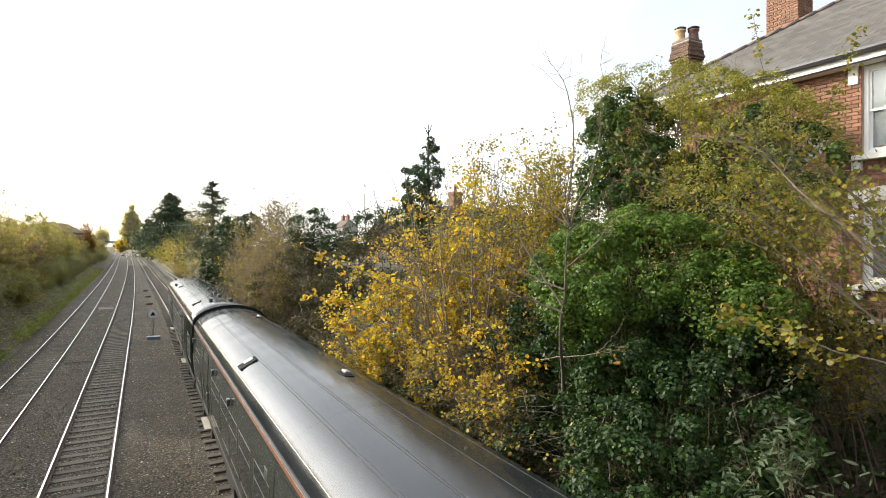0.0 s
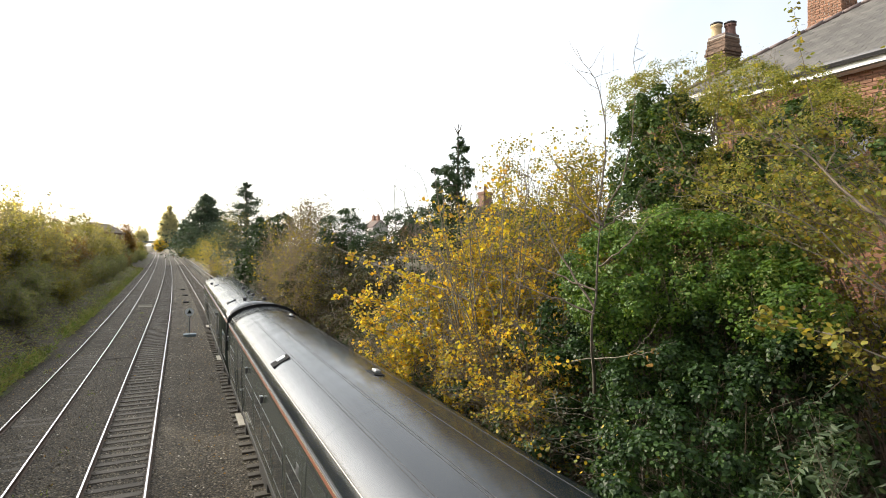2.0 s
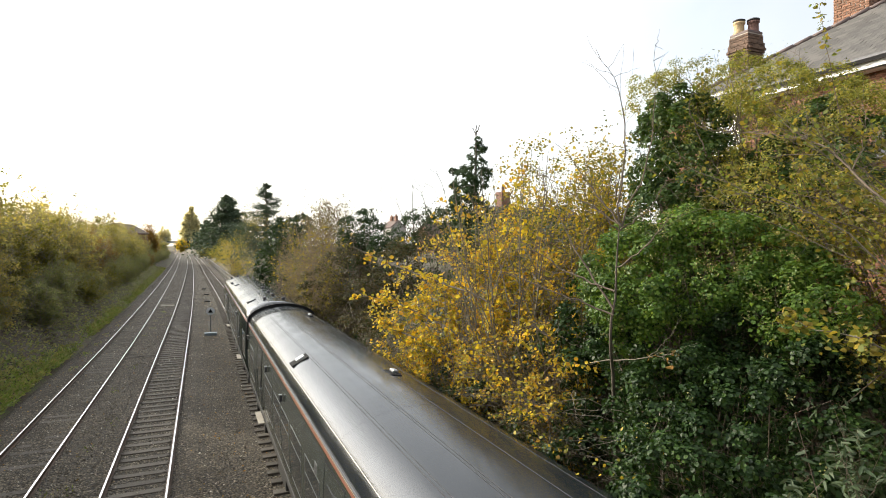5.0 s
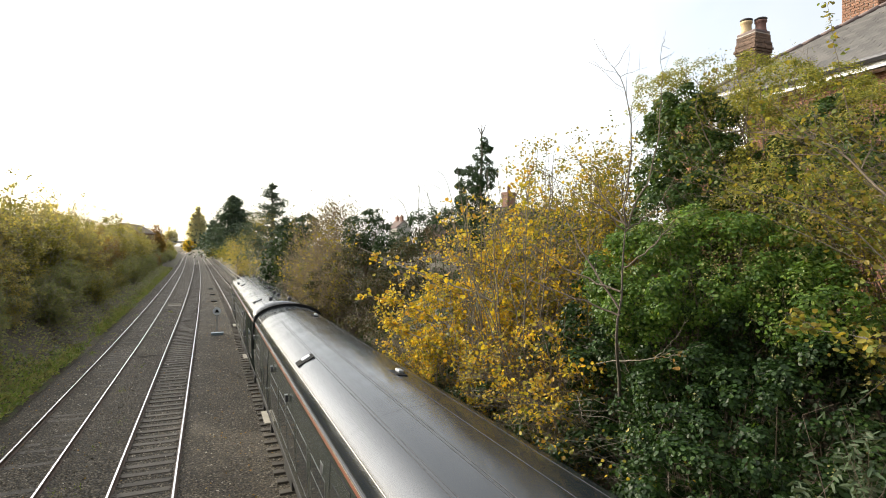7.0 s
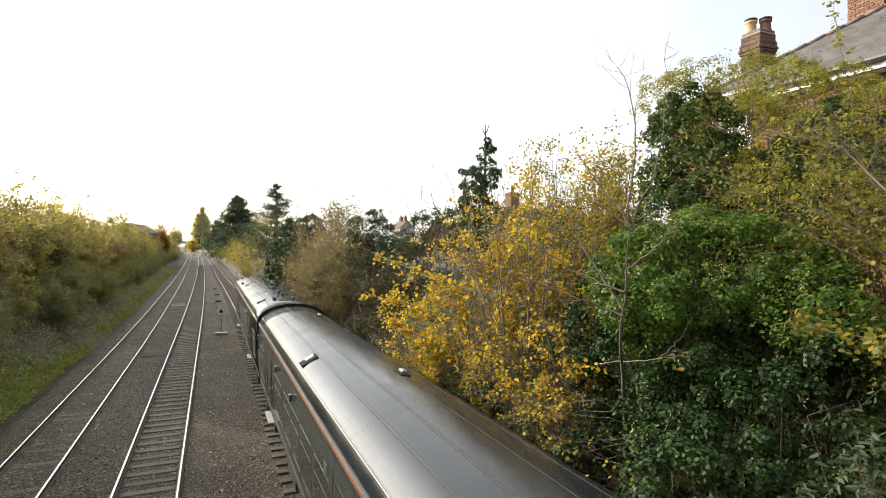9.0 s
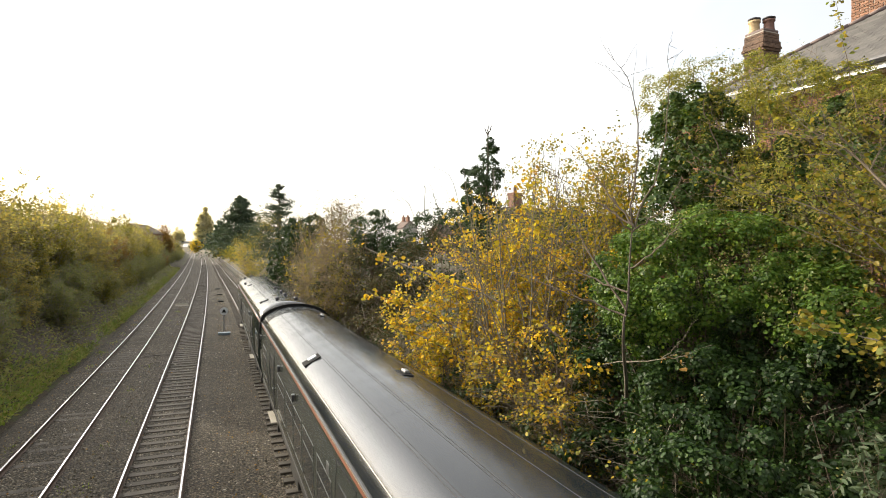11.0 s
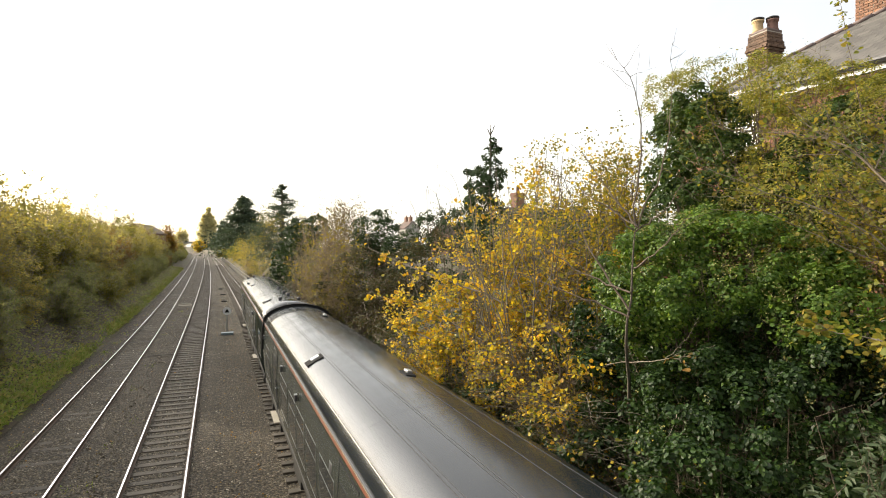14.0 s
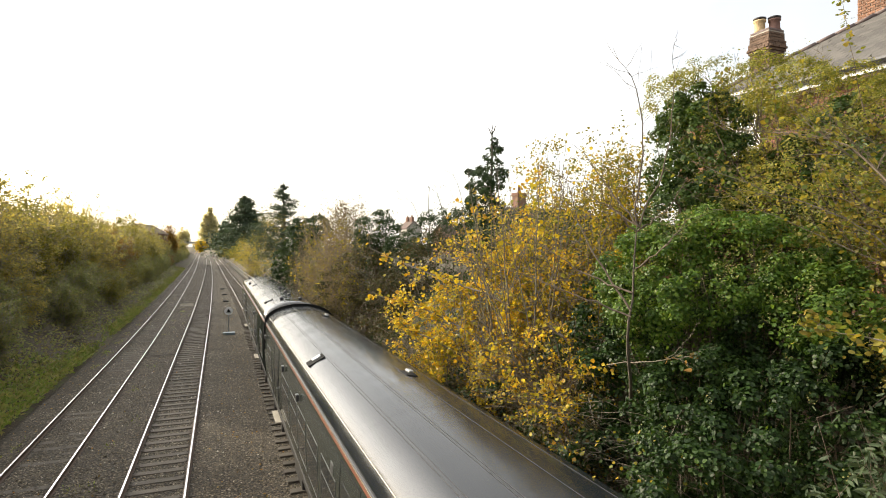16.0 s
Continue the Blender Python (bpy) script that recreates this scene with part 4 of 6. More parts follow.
def make_house():
    h = thing("house", Matrix.Translation((12.3, 12.4, 4.65)), "two-storey red brick house with hipped slate roof", "house")
    # walls: piers and spandrels round the openings, then the other three sides
    walls = []
    cuts = sorted({-18.0, 0.0, *[y for o in OPEN for y in o[:2]]})
    for a, b in zip(cuts, cuts[1:]):
        zs = [-0.3]
        for o in OPEN:
            if o[0] <= a and b <= o[1]:
                zs += [o[2], o[3]]
        zs = [-0.3] + sorted(zs[1:]) + [5.12]
        for z0, z1 in zip(zs[::2], zs[1::2]):
            walls.append(((0.15, (a + b) / 2, (z0 + z1) / 2), (0.27, b - a, z1 - z0)))
    walls += [((4.6, -0.15, 2.4), (8.6, 0.3, 5.4)), ((8.75, -9, 2.4), (0.3, 17.4, 5.4)), ((4.6, -17.85, 2.4), (8.6, 0.3, 5.4))]
    for p, q in walls:
        wall = part("wall", boxed(p, q), MORTAR if p[0] < 1 else FAR_BRICK, h, "red brick wall in pale mortar")
    part("inner_wall", boxed((0.75, -9, 2.4), (0.08, 17.3, 5.2)), DARK_ROOM, h)
    rng = random.Random(77)
    me, half = brick_mesh("brick", (0.06, 0.217, 0.066), BRICK), brick_mesh("brick", (0.06, 0.105, 0.066), BRICK)
    rest, single = [], 0
    for r in range(2, 68):
        z = (r + 0.5) * 0.075
        y = -13.0 + (0.11 if r % 2 else 0)
        while y < -0.1:
            ln = 0.228
            y0, y1 = y, y + ln - 0.011
            y += ln
            hit = [o for o in OPEN if o[0] - 0.01 < y1 and y0 < o[1] + 0.01 and o[2] - 0.11 < z < o[3] + 0.13]
            if hit:
                o = hit[0]
                if y0 < o[0] - 0.05:
                    y1 = o[0] - 0.006
                elif y1 > o[1] + 0.05:
                    y0 = o[1] + 0.006
                else:
                    continue
            near = -6.75 < (y0 + y1) / 2 < -4.3 and 2.6 < z < 5.06
            if near and single < 300 and y1 - y0 > 0.2:
                o = new("brick", me)
                o.parent = wall
                o.matrix_basis = pose(0.03 - 0.012 + rng.uniform(-0.003, 0.003), (y0 + y1) / 2, z, 0, rng.uniform(-1, 1), rng.uniform(-0.7, 0.7))
                single += 1
            else:
                rest.append((0.018 + rng.uniform(-0.003, 0.003), (y0 + y1) / 2, z, 0.06, y1 - y0, 0.066))
    v, f = bars(rest)
    tagged(raw("brickwork", v, f, BRICK_REST, wall), kind="stuff")
    for i, o in enumerate(OPEN):
        sash_window(h, *o, "window")
    # roof: solid body, then rows of slates on the slope and the hip
    o, z0, w = 0.35, 5.2, 9.5
    pitch = 0.62
    z1 = z0 + pitch * w / 2
    bm = bmesh.new()
    v = [bm.verts.new(p) for p in ((-o, o, z0), (-o, -18, z0), (-o + w, -18, z0), (-o + w, o, z0), (-o + w / 2, o - w / 2, z1), (-o + w / 2, -18, z1))]
    for f in ((0, 1, 5, 4), (3, 4, 5, 2), (0, 4, 3), (1, 2, 5), (0, 3, 2, 1)):
        bm.faces.new([v[i] for i in f])
    roof = part("roof", bm, SLATE, h, "grey slate hipped roof")
    ln = math.hypot(1, pitch)
    tilt = -math.degrees(math.atan(pitch))
    sl = brick_mesh("slate", (0.30, 0.296, 0.012), SLATE, 0.002)
    rest_v, rest_f, single = [], [], 0
    sg = np.array([[x, y, z] for x in (-0.5, 0.5) for y in (-0.5, 0.5) for z in (-0.5, 0.5)])
    quads = np.array([[0, 1, 3, 2], [4, 6, 7, 5], [0, 4, 5, 1], [2, 3, 7, 6], [0, 2, 6, 4], [1, 5, 7, 3]])
    rows = int(w / 2 * ln / 0.2)
    for r in range(rows):
        d = (r + 0.5) * 0.2 / ln
        y = -12.0 + (0.15 if r % 2 else 0)
        while y < o - d - 0.1:
            m = pose(-o + d + 0.03, y, z0 + pitch * d + 0.022 + rng.uniform(-0.003, 0.003), 0, tilt - 2.2, rng.uniform(-0.8, 0.8))
            if -8.0 < y < -4.2 and r < 18 and single < 300:
                s = new("slate", sl)
                s.parent = roof
                s.matrix_basis = m
                single += 1
            else:
                mm = np.array(m)
                p = (sg * np.array([0.30, 0.296, 0.012])) @ mm[:3, :3].T + mm[:3, 3]
                rest_f.append(quads + len(rest_v) * 8)
                rest_v.append(p)
            y += 0.303
    tagged(raw("slating", np.concatenate(rest_v), np.concatenate(rest_f), SLATE_REST, roof), kind="stuff")
    a, b = Vector((-o, o, z0 + 0.03)), Vector((-o + w / 2, o - w / 2, z1 + 0.03))
    for i in range(16):
        bm = tube(bmesh.new(), a.lerp(b, i / 16 + 0.004), a.lerp(b, (i + 1) / 16), 0.055, 0.062, 10)
        part("ridge_tile", bm, RIDGE, roof, "", True)
    for i in range(24):
        bm = tube(bmesh.new(), (b.x, b.y - 0.45 * i - 0.02, b.z), (b.x, b.y - 0.45 * (i + 1), b.z), 0.055, 0.062, 10)
        part("ridge_tile", bm, RIDGE, roof, "", True)
    gut = part("gutter", sweep(bmesh.new(), [(-o - 0.1, z0 + 0.02), (-o - 0.11, z0 - 0.03), (-o - 0.07, z0 - 0.085), (-o - 0.0, z0 - 0.085), (-o + 0.02, z0 + 0.0), (-o - 0.03, z0 - 0.06), (-o - 0.07, z0 - 0.06)], [-18, o], True), DARK_METAL, h, "black half-round gutter")
    part("fascia", boxed((-o + 0.05, -8.8, z0 - 0.13), (0.04, 18.1, 0.17)), WHITE, h, "white fascia board")
    part("soffit", boxed((-o / 2 + 0.02, -8.8, z0 - 0.205), (o - 0.02, 18.1, 0.02)), WHITE, h)
    pipe = bmesh.new()
    tube(pipe, (-0.06, -6.36, 0.0), (-0.06, -6.36, 3.45), 0.034, n=10)
    for z in (1.0, 2.2, 3.4):
        tube(pipe, (-0.06, -6.36, z), (-0.06, -6.36, z + 0.06), 0.045, n=10)
    part("downpipe", pipe, RIDGE, h, "brown waste pipe")
    chimney(h, (2.25, -0.95), 0.62, 0.62, 5.4, 7.62, [(-0.14, 0.12, 0.36, POT_BUFF), (0.12, -0.14, 0.34, POT_RED)], 3, SOOT_BRICK, "sooty brick chimney stack")
    chimney(h, (4.75, -2.55), 0.75, 0.95, 6.6, 9.6, [(-0.1, 0.2, 0.4, POT_BUFF), (0.1, -0.2, 0.4, POT_BUFF)], 4, BRICK, "red brick chimney stack")


def make_dish():
    d = thing("satellite_dish", Matrix.Translation((11.95, 6.3, 8.12)) @ pose(0, 0, 0, 0, -70, -25), "grey satellite dish on the brick wall", "satellite dish")
    part("reflector", lathe([(0.02, 0.0), (0.15, 0.015), (0.28, 0.06), (0.36, 0.11), (0.365, 0.115), (0.28, 0.075), (0.1, 0.02)], 28), DISH_GREY, d, "grey mesh reflector", True)
    part("feed_arm", tube(bmesh.new(), (0.3, 0, 0.05), (0.12, 0, 0.5), 0.012, n=8), GREY_METAL, d)
    part("receiver", boxed((0.1, 0, 0.52), (0.06, 0.06, 0.12), 0.015), GREY_METAL, d)
    part("wall_bracket", tube(bmesh.new(), (0, 0, 0), (0.0, 0.0, -0.36), 0.02, n=8), GREY_METAL, d)


WINDOW_GLASS = glass_material()
WINDOW_GLASS.name = "house_window_glass"
WINDOW_GLASS.node_tree.nodes["Principled BSDF"].inputs["Transmission Weight"].default_value = 0.85
WINDOW_GLASS.node_tree.nodes["Principled BSDF"].inputs["Base Color"].default_value = (0.8, 0.85, 0.85, 1)
DARK_ROOM = surface("dim_room_wall", (0.16, 0.15, 0.14), (0.22, 0.21, 0.19), 3, 30, 0.9, bump=0)
DISH_GREY = surface("dish_grey", (0.11, 0.115, 0.12), (0.16, 0.165, 0.17), 4, 40, 0.6, bump=0)
make_house()
make_dish()


# ---------------------------------------------------------------- far buildings
def far_house(x, y, z, turn, w, d, eaves, rise, wall_mat, roof_mat, label, stacks):
    h = thing("house", Matrix.Translation((x, y, z)) @ pose(0, 0, 0, 0, 0, turn), label, "house", "houses beyond the cutting")
    part("wall", boxed((0, 0, eaves / 2), (w, d, eaves)), wall_mat, h)
    for s in (-1, 1):
        gb = bmesh.new()
        tri = [gb.verts.new((s * (w / 2 - 0.005 + k), y2, z2)) for k in (0, -0.25) for y2, z2 in ((-d / 2, eaves), (d / 2, eaves), (0, eaves + rise))]
        gb.faces.new(tri[:3])
        gb.faces.new(tri[3:][::-1])
        for i in range(3):
            gb.faces.new((tri[i], tri[(i + 1) % 3], tri[3 + (i + 1) % 3], tri[3 + i]))
        part("gable", gb, wall_mat, h)
    bm = bmesh.new()
    o = 0.35
    k = rise / (d / 2)
    for s in (-1, 1):
        v = [bm.verts.new(p) for p in ((-w / 2 - o, s * (d / 2 + o), eaves - o * k), (w / 2 + o, s * (d / 2 + o), eaves - o * k), (w / 2 + o, 0, eaves + rise), (-w / 2 - o, 0, eaves + rise))]
        u = [bm.verts.new(q.co + Vector((0, 0, 0.16))) for q in v]
        bm.faces.new(v)
        bm.faces.new(u[::-1])
        for i in range(4):
            bm.faces.new((v[i], v[(i + 1) % 4], u[(i + 1) % 4], u[i]))
    part("roof", bm, roof_mat, h)
    for cx, n in stacks:
        st = part("chimney", box(boxed((cx, 0, eaves + rise + 0.3), (0.5 + 0.3 * n, 0.65, 1.9), 0.02), (cx, 0, eaves + rise + 1.1), (0.6 + 0.3 * n, 0.75, 0.2), 0.03), FAR_BRICK, h, "red brick stack")
        for i in range(n):
            part("chimney_pot", tube(bmesh.new(), (cx + 0.32 * (i - (n - 1) / 2), 0, eaves + rise + 1.25), (cx + 0.32 * (i - (n - 1) / 2), 0, eaves + rise + 1.75), 0.13, 0.11, 10), POT_RED, st)
    for i in range(3):
        xx = -w / 2 + w * (i + 0.5) / 3
        wn = part("window", boxed((xx, -d / 2 - 0.02, eaves - 1.1), (1.0, 0.06, 1.2), 0.01), WHITE, h, "white framed window")
        part("pane", boxed((xx, -d / 2 - 0.055, eaves - 1.1), (0.8, 0.02, 1.0)), GLASS, wn)


far_house(47.5, 143, 4.6, 100, 4.6, 4.2, 6.5, 1.7, RENDERED, RED_TILE, "pale rendered house with red tiled roof and brick stacks", [(-1.2, 2), (1.2, 2)])
far_house(47, 108, 4.6, 5, 9, 8, 4.0, 2.2, FAR_BRICK, RED_TILE, "long brick house behind the trees", [(-3.6, 2), (3, 2)])
far_house(23.7, 37, 3.2, 12, 8, 7, 3.4, 2.3, FAR_BRICK, RED_TILE, "brick house with red tiled roof behind the shrubs", [(-3.2, 1)])
far_house(-19.5, 176, 4.6, 80, 16, 8, 5.2, 2.4, FAR_BRICK, RED_TILE, "red brick house above the bank", [])


def make_outbuilding():
    b = thing("outbuilding", Matrix.Translation((15.2, 17.2, 4.65)), "low red brick outbuilding with pale sheet roof", "outbuilding")
    part("wall", boxed((0, 0, 1.1), (3.6, 3.0, 2.2)), FAR_BRICK, b)
    part("roof", boxed((0, 0, 2.28), (4.0, 3.4, 0.12), 0.02, Matrix.Rotation(0.07, 4, "Y")), BLUE_GREY, b, "blue-grey sheet roof")
    part("roof_edge", boxed((-1.2, -1.74, 2.34), (1.5, 0.06, 0.16), 0.01), WHITE, b, "white barge board")


make_outbuilding()


# ---------------------------------------------------------------- line-side things
def make_bridge():
    b = thing("road_bridge", Matrix.Translation((-30, 655, 2.5)), "far pale concrete road bridge over the line", "bridge")
    part("deck", boxed((0, 0, 7.0), (46, 8, 1.1), 0.05), CONCRETE, b)
    part("parapet", boxed((0, -3.9, 8.2), (46, 0.3, 1.3), 0.05), CONCRETE, b)
    for x in (-15, 17):
        part("abutment", boxed((x, 0, 3.0), (12, 8, 7.0), 0.1), FAR_BRICK, b)


def make_sign():
    s = thing("marker_sign", Matrix.Translation((0.61, 44.2, -0.23)), "round white sign with black triangle on a post", "sign")
    part("post", tube(bmesh.new(), (0, 0, -0.1), (0, 0, 1.9), 0.04, n=10), GREY_METAL, s)
    disc = part("disc", tube(bmesh.new(), (0, -0.05, 1.65), (0, -0.07, 1.65), 0.29, n=36), SIGN_WHITE, s, "pale round plate")
    bm = bmesh.new()
    p = [bm.verts.new((x, y, z)) for y in (-0.072, -0.082) for x, z in ((-0.17, 1.55), (0.17, 1.55), (0, 1.84))]
    bm.faces.new(p[:3])
    bm.faces.new(p[3:])
    for i in range(3):
        bm.faces.new((p[i], p[(i + 1) % 3], p[3 + (i + 1) % 3], p[3 + i]))
    part("triangle", bm, RUBBER, disc, "black triangle")


def make_cabinet(x, y, sx, sy, sz, mat, label):
    c = thing("trackside_box", Matrix.Translation((x, y, -0.22)), label, "trackside box", "boxes beside the track")
    part("case", boxed((0, 0, sz / 2), (sx, sy, sz), 0.02), mat, c)
    part("lid", boxed((0, 0, sz + 0.02), (sx * 1.06, sy * 1.06, 0.04), 0.012), mat, c)


def make_fence():
    f = thing("fence", Matrix(), "weathered pale post-and-rail fence beside the siding", "fence")
    ys = [88 + 4 * i for i in range(50)]
    at = lambda y: siding_x(y) + 2.5
    for y in ys:
        part("post", boxed((at(y), y, 0.5), (0.14, 0.14, 1.7), 0.02), CONCRETE, f)
    for z in (0.55, 1.15):
        part("rail", sweep(bmesh.new(), [(-0.03, z - 0.06), (0.03, z - 0.06), (0.03, z + 0.06), (-0.03, z + 0.06)], ys, True, at), CONCRETE, f)


def make_buffer_stop():
    y = 322
    b = thing("buffer_stop", Matrix.Translation((siding_x(y), y, 0)), "rusty buffer stop at the end of the siding", "buffer stop")
    part("beam", boxed((0, 0, 1.0), (2.6, 0.35, 0.45), 0.03), STEEL, b)
    for s in (-0.75, 0.75):
        part("upright", boxed((s, 0.2, 0.5), (0.2, 0.3, 1.3), 0.02), STEEL, b)
        part("brace", tube(bmesh.new(), (s, 0.3, 1.0), (s, 2.2, -0.1), 0.09, n=8), STEEL, b)
    part("lamp", tube(bmesh.new(), (0, -0.1, 1.6), (0, -0.35, 1.6), 0.5, n=16), WHITE, b, "white round marker")


def make_signal():
    s = thing("colour_light_signal", Matrix.Translation((-6.4, 433, -0.3)), "grey signal post with dark signal heads", "signal")
    part("post", tube(bmesh.new(), (0, 0, 0), (0, 0, 10.9), 0.17, n=10), GREY_METAL, s)
    part("bracket", boxed((0, 0, 8.4), (5.0, 0.3, 0.3)), DARK_METAL, s)
    for x in (-2.0, 2.0):
        hd = part("signal_head", boxed((x, -0.1, 10.0), (1.3, 0.5, 3.0), 0.05), RUBBER, s)
        part("hood", tube(bmesh.new(), (x, -0.3, 9.4), (x, -0.7, 9.4), 0.25, n=10), DARK_METAL, hd)


def make_plank(x, y, turn, label, mat, sx=1.25, sy=0.5):
    p = thing("lineside_board", Matrix.Translation((x, y, -0.14)) @ pose(0, 0, 0, 0, 0, turn), label, "board", "boards between the tracks")
    part("board", boxed((0, 0, 0), (sx, sy, 0.06), 0.015), mat, p)
    part("board", boxed((0.05, sy * 0.3, 0.045), (sx * 0.9, sy * 0.3, 0.035), 0.01), mat, p)


SIGN_WHITE = surface("sign_white", (0.60, 0.61, 0.62), (0.70, 0.71, 0.72), 4, 40, 0.5, bump=0)
def make_home_bridge():
    """The unseen brick road bridge on which the eye stands, added to shade the low right; its parapet is just behind.
    """
    b = thing("road_bridge", Matrix.Translation((0, -5, 0)), "unseen brick road bridge across the cutting, added for shade", "bridge")
    part("deck", boxed((0, 0, 4.55), (30, 8.6, 0.5), 0.03), CONCRETE, b)
    for y in (4.1, -4.1):
        part("parapet", boxed((0, y, 5.35), (30, 0.36, 1.1), 0.03), FAR_BRICK, b)
    for x in (-11.5, 11.0):
        part("abutment", boxed((x, 0, 1.9), (10.0, 8.6, 4.7), 0.03), FAR_BRICK, b)


make_home_bridge()
make_bridge()
make_sign()
make_cabinet(0.62, 43.5, 0.8, 0.5, 0.14, BLUE_GREY, "low blue-grey trackside box on the ballast")
for x, y in ((0.36, 90.0), (0.6, 79.4), (0.64, 69.6)):
    make_cabinet(x, y, 0.6, 1.0, 0.08, RUBBER, "low dark trackside box on the ballast")
make_fence()
make_buffer_stop()
make_signal()
make_plank(-3.3, 66.3, 4, "pale timber board lying between the tracks", PALE_BARK, 1.3, 2.4)
make_plank(-3.15, 36.0, 6, "dark timber lying between the tracks", SLEEPER, 1.5, 0.25)


# ---------------------------------------------------------------- plants of the banks
def by_name(name):
    return bpy.data.objects[name]


def right_bank():
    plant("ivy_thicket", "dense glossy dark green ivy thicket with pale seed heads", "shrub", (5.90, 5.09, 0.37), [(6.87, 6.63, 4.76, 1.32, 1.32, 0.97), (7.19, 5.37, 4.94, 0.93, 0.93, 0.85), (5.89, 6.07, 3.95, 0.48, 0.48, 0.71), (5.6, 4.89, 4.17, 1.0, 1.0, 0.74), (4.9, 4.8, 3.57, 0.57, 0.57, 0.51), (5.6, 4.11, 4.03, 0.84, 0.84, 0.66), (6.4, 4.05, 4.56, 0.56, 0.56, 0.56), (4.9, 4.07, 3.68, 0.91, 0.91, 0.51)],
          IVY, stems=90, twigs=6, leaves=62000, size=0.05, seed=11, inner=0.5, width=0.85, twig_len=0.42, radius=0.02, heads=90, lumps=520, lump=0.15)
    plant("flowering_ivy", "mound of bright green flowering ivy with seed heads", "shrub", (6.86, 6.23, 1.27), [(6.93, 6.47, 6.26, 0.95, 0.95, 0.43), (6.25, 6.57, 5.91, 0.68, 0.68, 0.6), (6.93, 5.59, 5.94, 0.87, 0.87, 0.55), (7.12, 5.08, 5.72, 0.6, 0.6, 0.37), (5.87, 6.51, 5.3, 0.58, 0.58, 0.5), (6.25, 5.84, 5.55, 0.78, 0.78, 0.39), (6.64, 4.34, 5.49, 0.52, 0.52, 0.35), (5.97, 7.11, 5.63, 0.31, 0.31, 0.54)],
          SUNLIT_IVY, stems=70, twigs=6, leaves=42000, size=0.05, seed=39, inner=0.5, width=0.8, twig_len=0.5, radius=0.018, heads=420, lumps=260, lump=0.18)
    plant("ivy_tree", "small tree smothered in dark ivy", "tree", (8.39, 7.77, 2.92), [(8.67, 8.52, 8.84, 0.48, 0.48, 0.48), (8.47, 8.42, 8.12, 0.51, 0.51, 0.67), (8.77, 8.28, 8.62, 0.67, 0.67, 0.56), (8.57, 7.86, 7.45, 0.75, 0.75, 0.64), (8.4, 7.59, 7.6, 0.62, 0.62, 0.62), (8.0, 7.72, 6.67, 0.82, 0.82, 0.41), (9.0, 7.38, 6.57, 0.82, 0.82, 0.41), (8.6, 6.14, 6.26, 0.81, 0.81, 0.45), (9.1, 5.75, 7.95, 0.5, 0.5, 0.5), (8.85, 5.0, 7.36, 0.6, 0.6, 0.55), (8.9, 6.05, 7.4, 0.7, 0.7, 0.6), (8.8, 5.5, 7.0, 0.6, 0.6, 0.5), (7.76, 7.65, 8.08, 0.55, 0.55, 0.55), (7.61, 7.38, 7.34, 0.6, 0.6, 0.6), (7.16, 7.27, 6.69, 0.5, 0.5, 0.5)],
          TREE_IVY, stems=50, twigs=6, leaves=40000, size=0.06, seed=15, inner=0.5, width=0.8, twig_len=0.4, lumps=430, lump=0.14)
    plant("privet_shrub", "tall tangled shrub with small olive and yellow leaves", "shrub", (9.16, 6.83, 3.69), [(9.0, 9.15, 9.32, 0.66, 0.66, 0.42), (9.4, 8.5, 9.39, 0.92, 0.92, 0.46), (9.6, 7.64, 9.28, 0.97, 0.97, 0.45), (9.6, 6.66, 8.84, 0.88, 0.88, 0.44), (9.6, 6.0, 8.38, 0.74, 0.74, 0.46), (9.2, 7.55, 8.05, 1.16, 1.16, 0.74), (9.0, 6.14, 7.54, 1.0, 1.0, 0.73), (9.2, 5.35, 7.69, 0.76, 0.76, 0.76), (8.6, 6.33, 6.81, 1.01, 1.01, 0.46), (8.4, 5.02, 6.64, 0.71, 0.71, 0.55)],
          PRIVET, bark=TWIG, stems=180, twigs=8, lumps=620, lump=0.17, leaves=84000, size=0.047, seed=13, clump=0.07, width=0.42, inner=0.3, twig_len=0.6, radius=0.026, bare=0.2, fine=0.0035)
    plant("lime_shrub", "leaning shrub with pale limbs and yellowing heart-shaped leaves", "shrub", (8.80, 4.07, 3.35), [(7.2, 4.7, 6.81, 0.71, 0.71, 0.43), (7.2, 5.14, 7.22, 0.6, 0.6, 0.38), (7.2, 4.18, 6.24, 0.6, 0.6, 0.53), (6.2, 3.7, 5.25, 0.35, 0.35, 0.17), (6.2, 3.54, 4.99, 0.28, 0.28, 0.17), (7.2, 3.73, 5.93, 0.56, 0.56, 0.74)],
          LIME_LEAF, bark=TWIG, stems=26, twigs=7, leaves=5000, size=0.056, seed=16, clump=0.07, width=0.85, inner=0.2, twig_len=0.5, radius=0.016)
    plant("buddleia_shrub", "silver-green buddleia with long narrow leaves and spent flower spikes", "shrub", (5.50, 2.78, 0.08), [(4.6, 2.87, 4.88, 0.22, 0.22, 0.15), (4.8, 2.76, 4.73, 0.22, 0.22, 0.22), (4.6, 2.72, 4.47, 0.21, 0.21, 0.17)],
          GREY_LEAF, bark=TWIG, stems=16, twigs=5, leaves=900, size=0.1, seed=17, clump=0.04, width=0.26, inner=0.5, twig_len=0.25, radius=0.008)
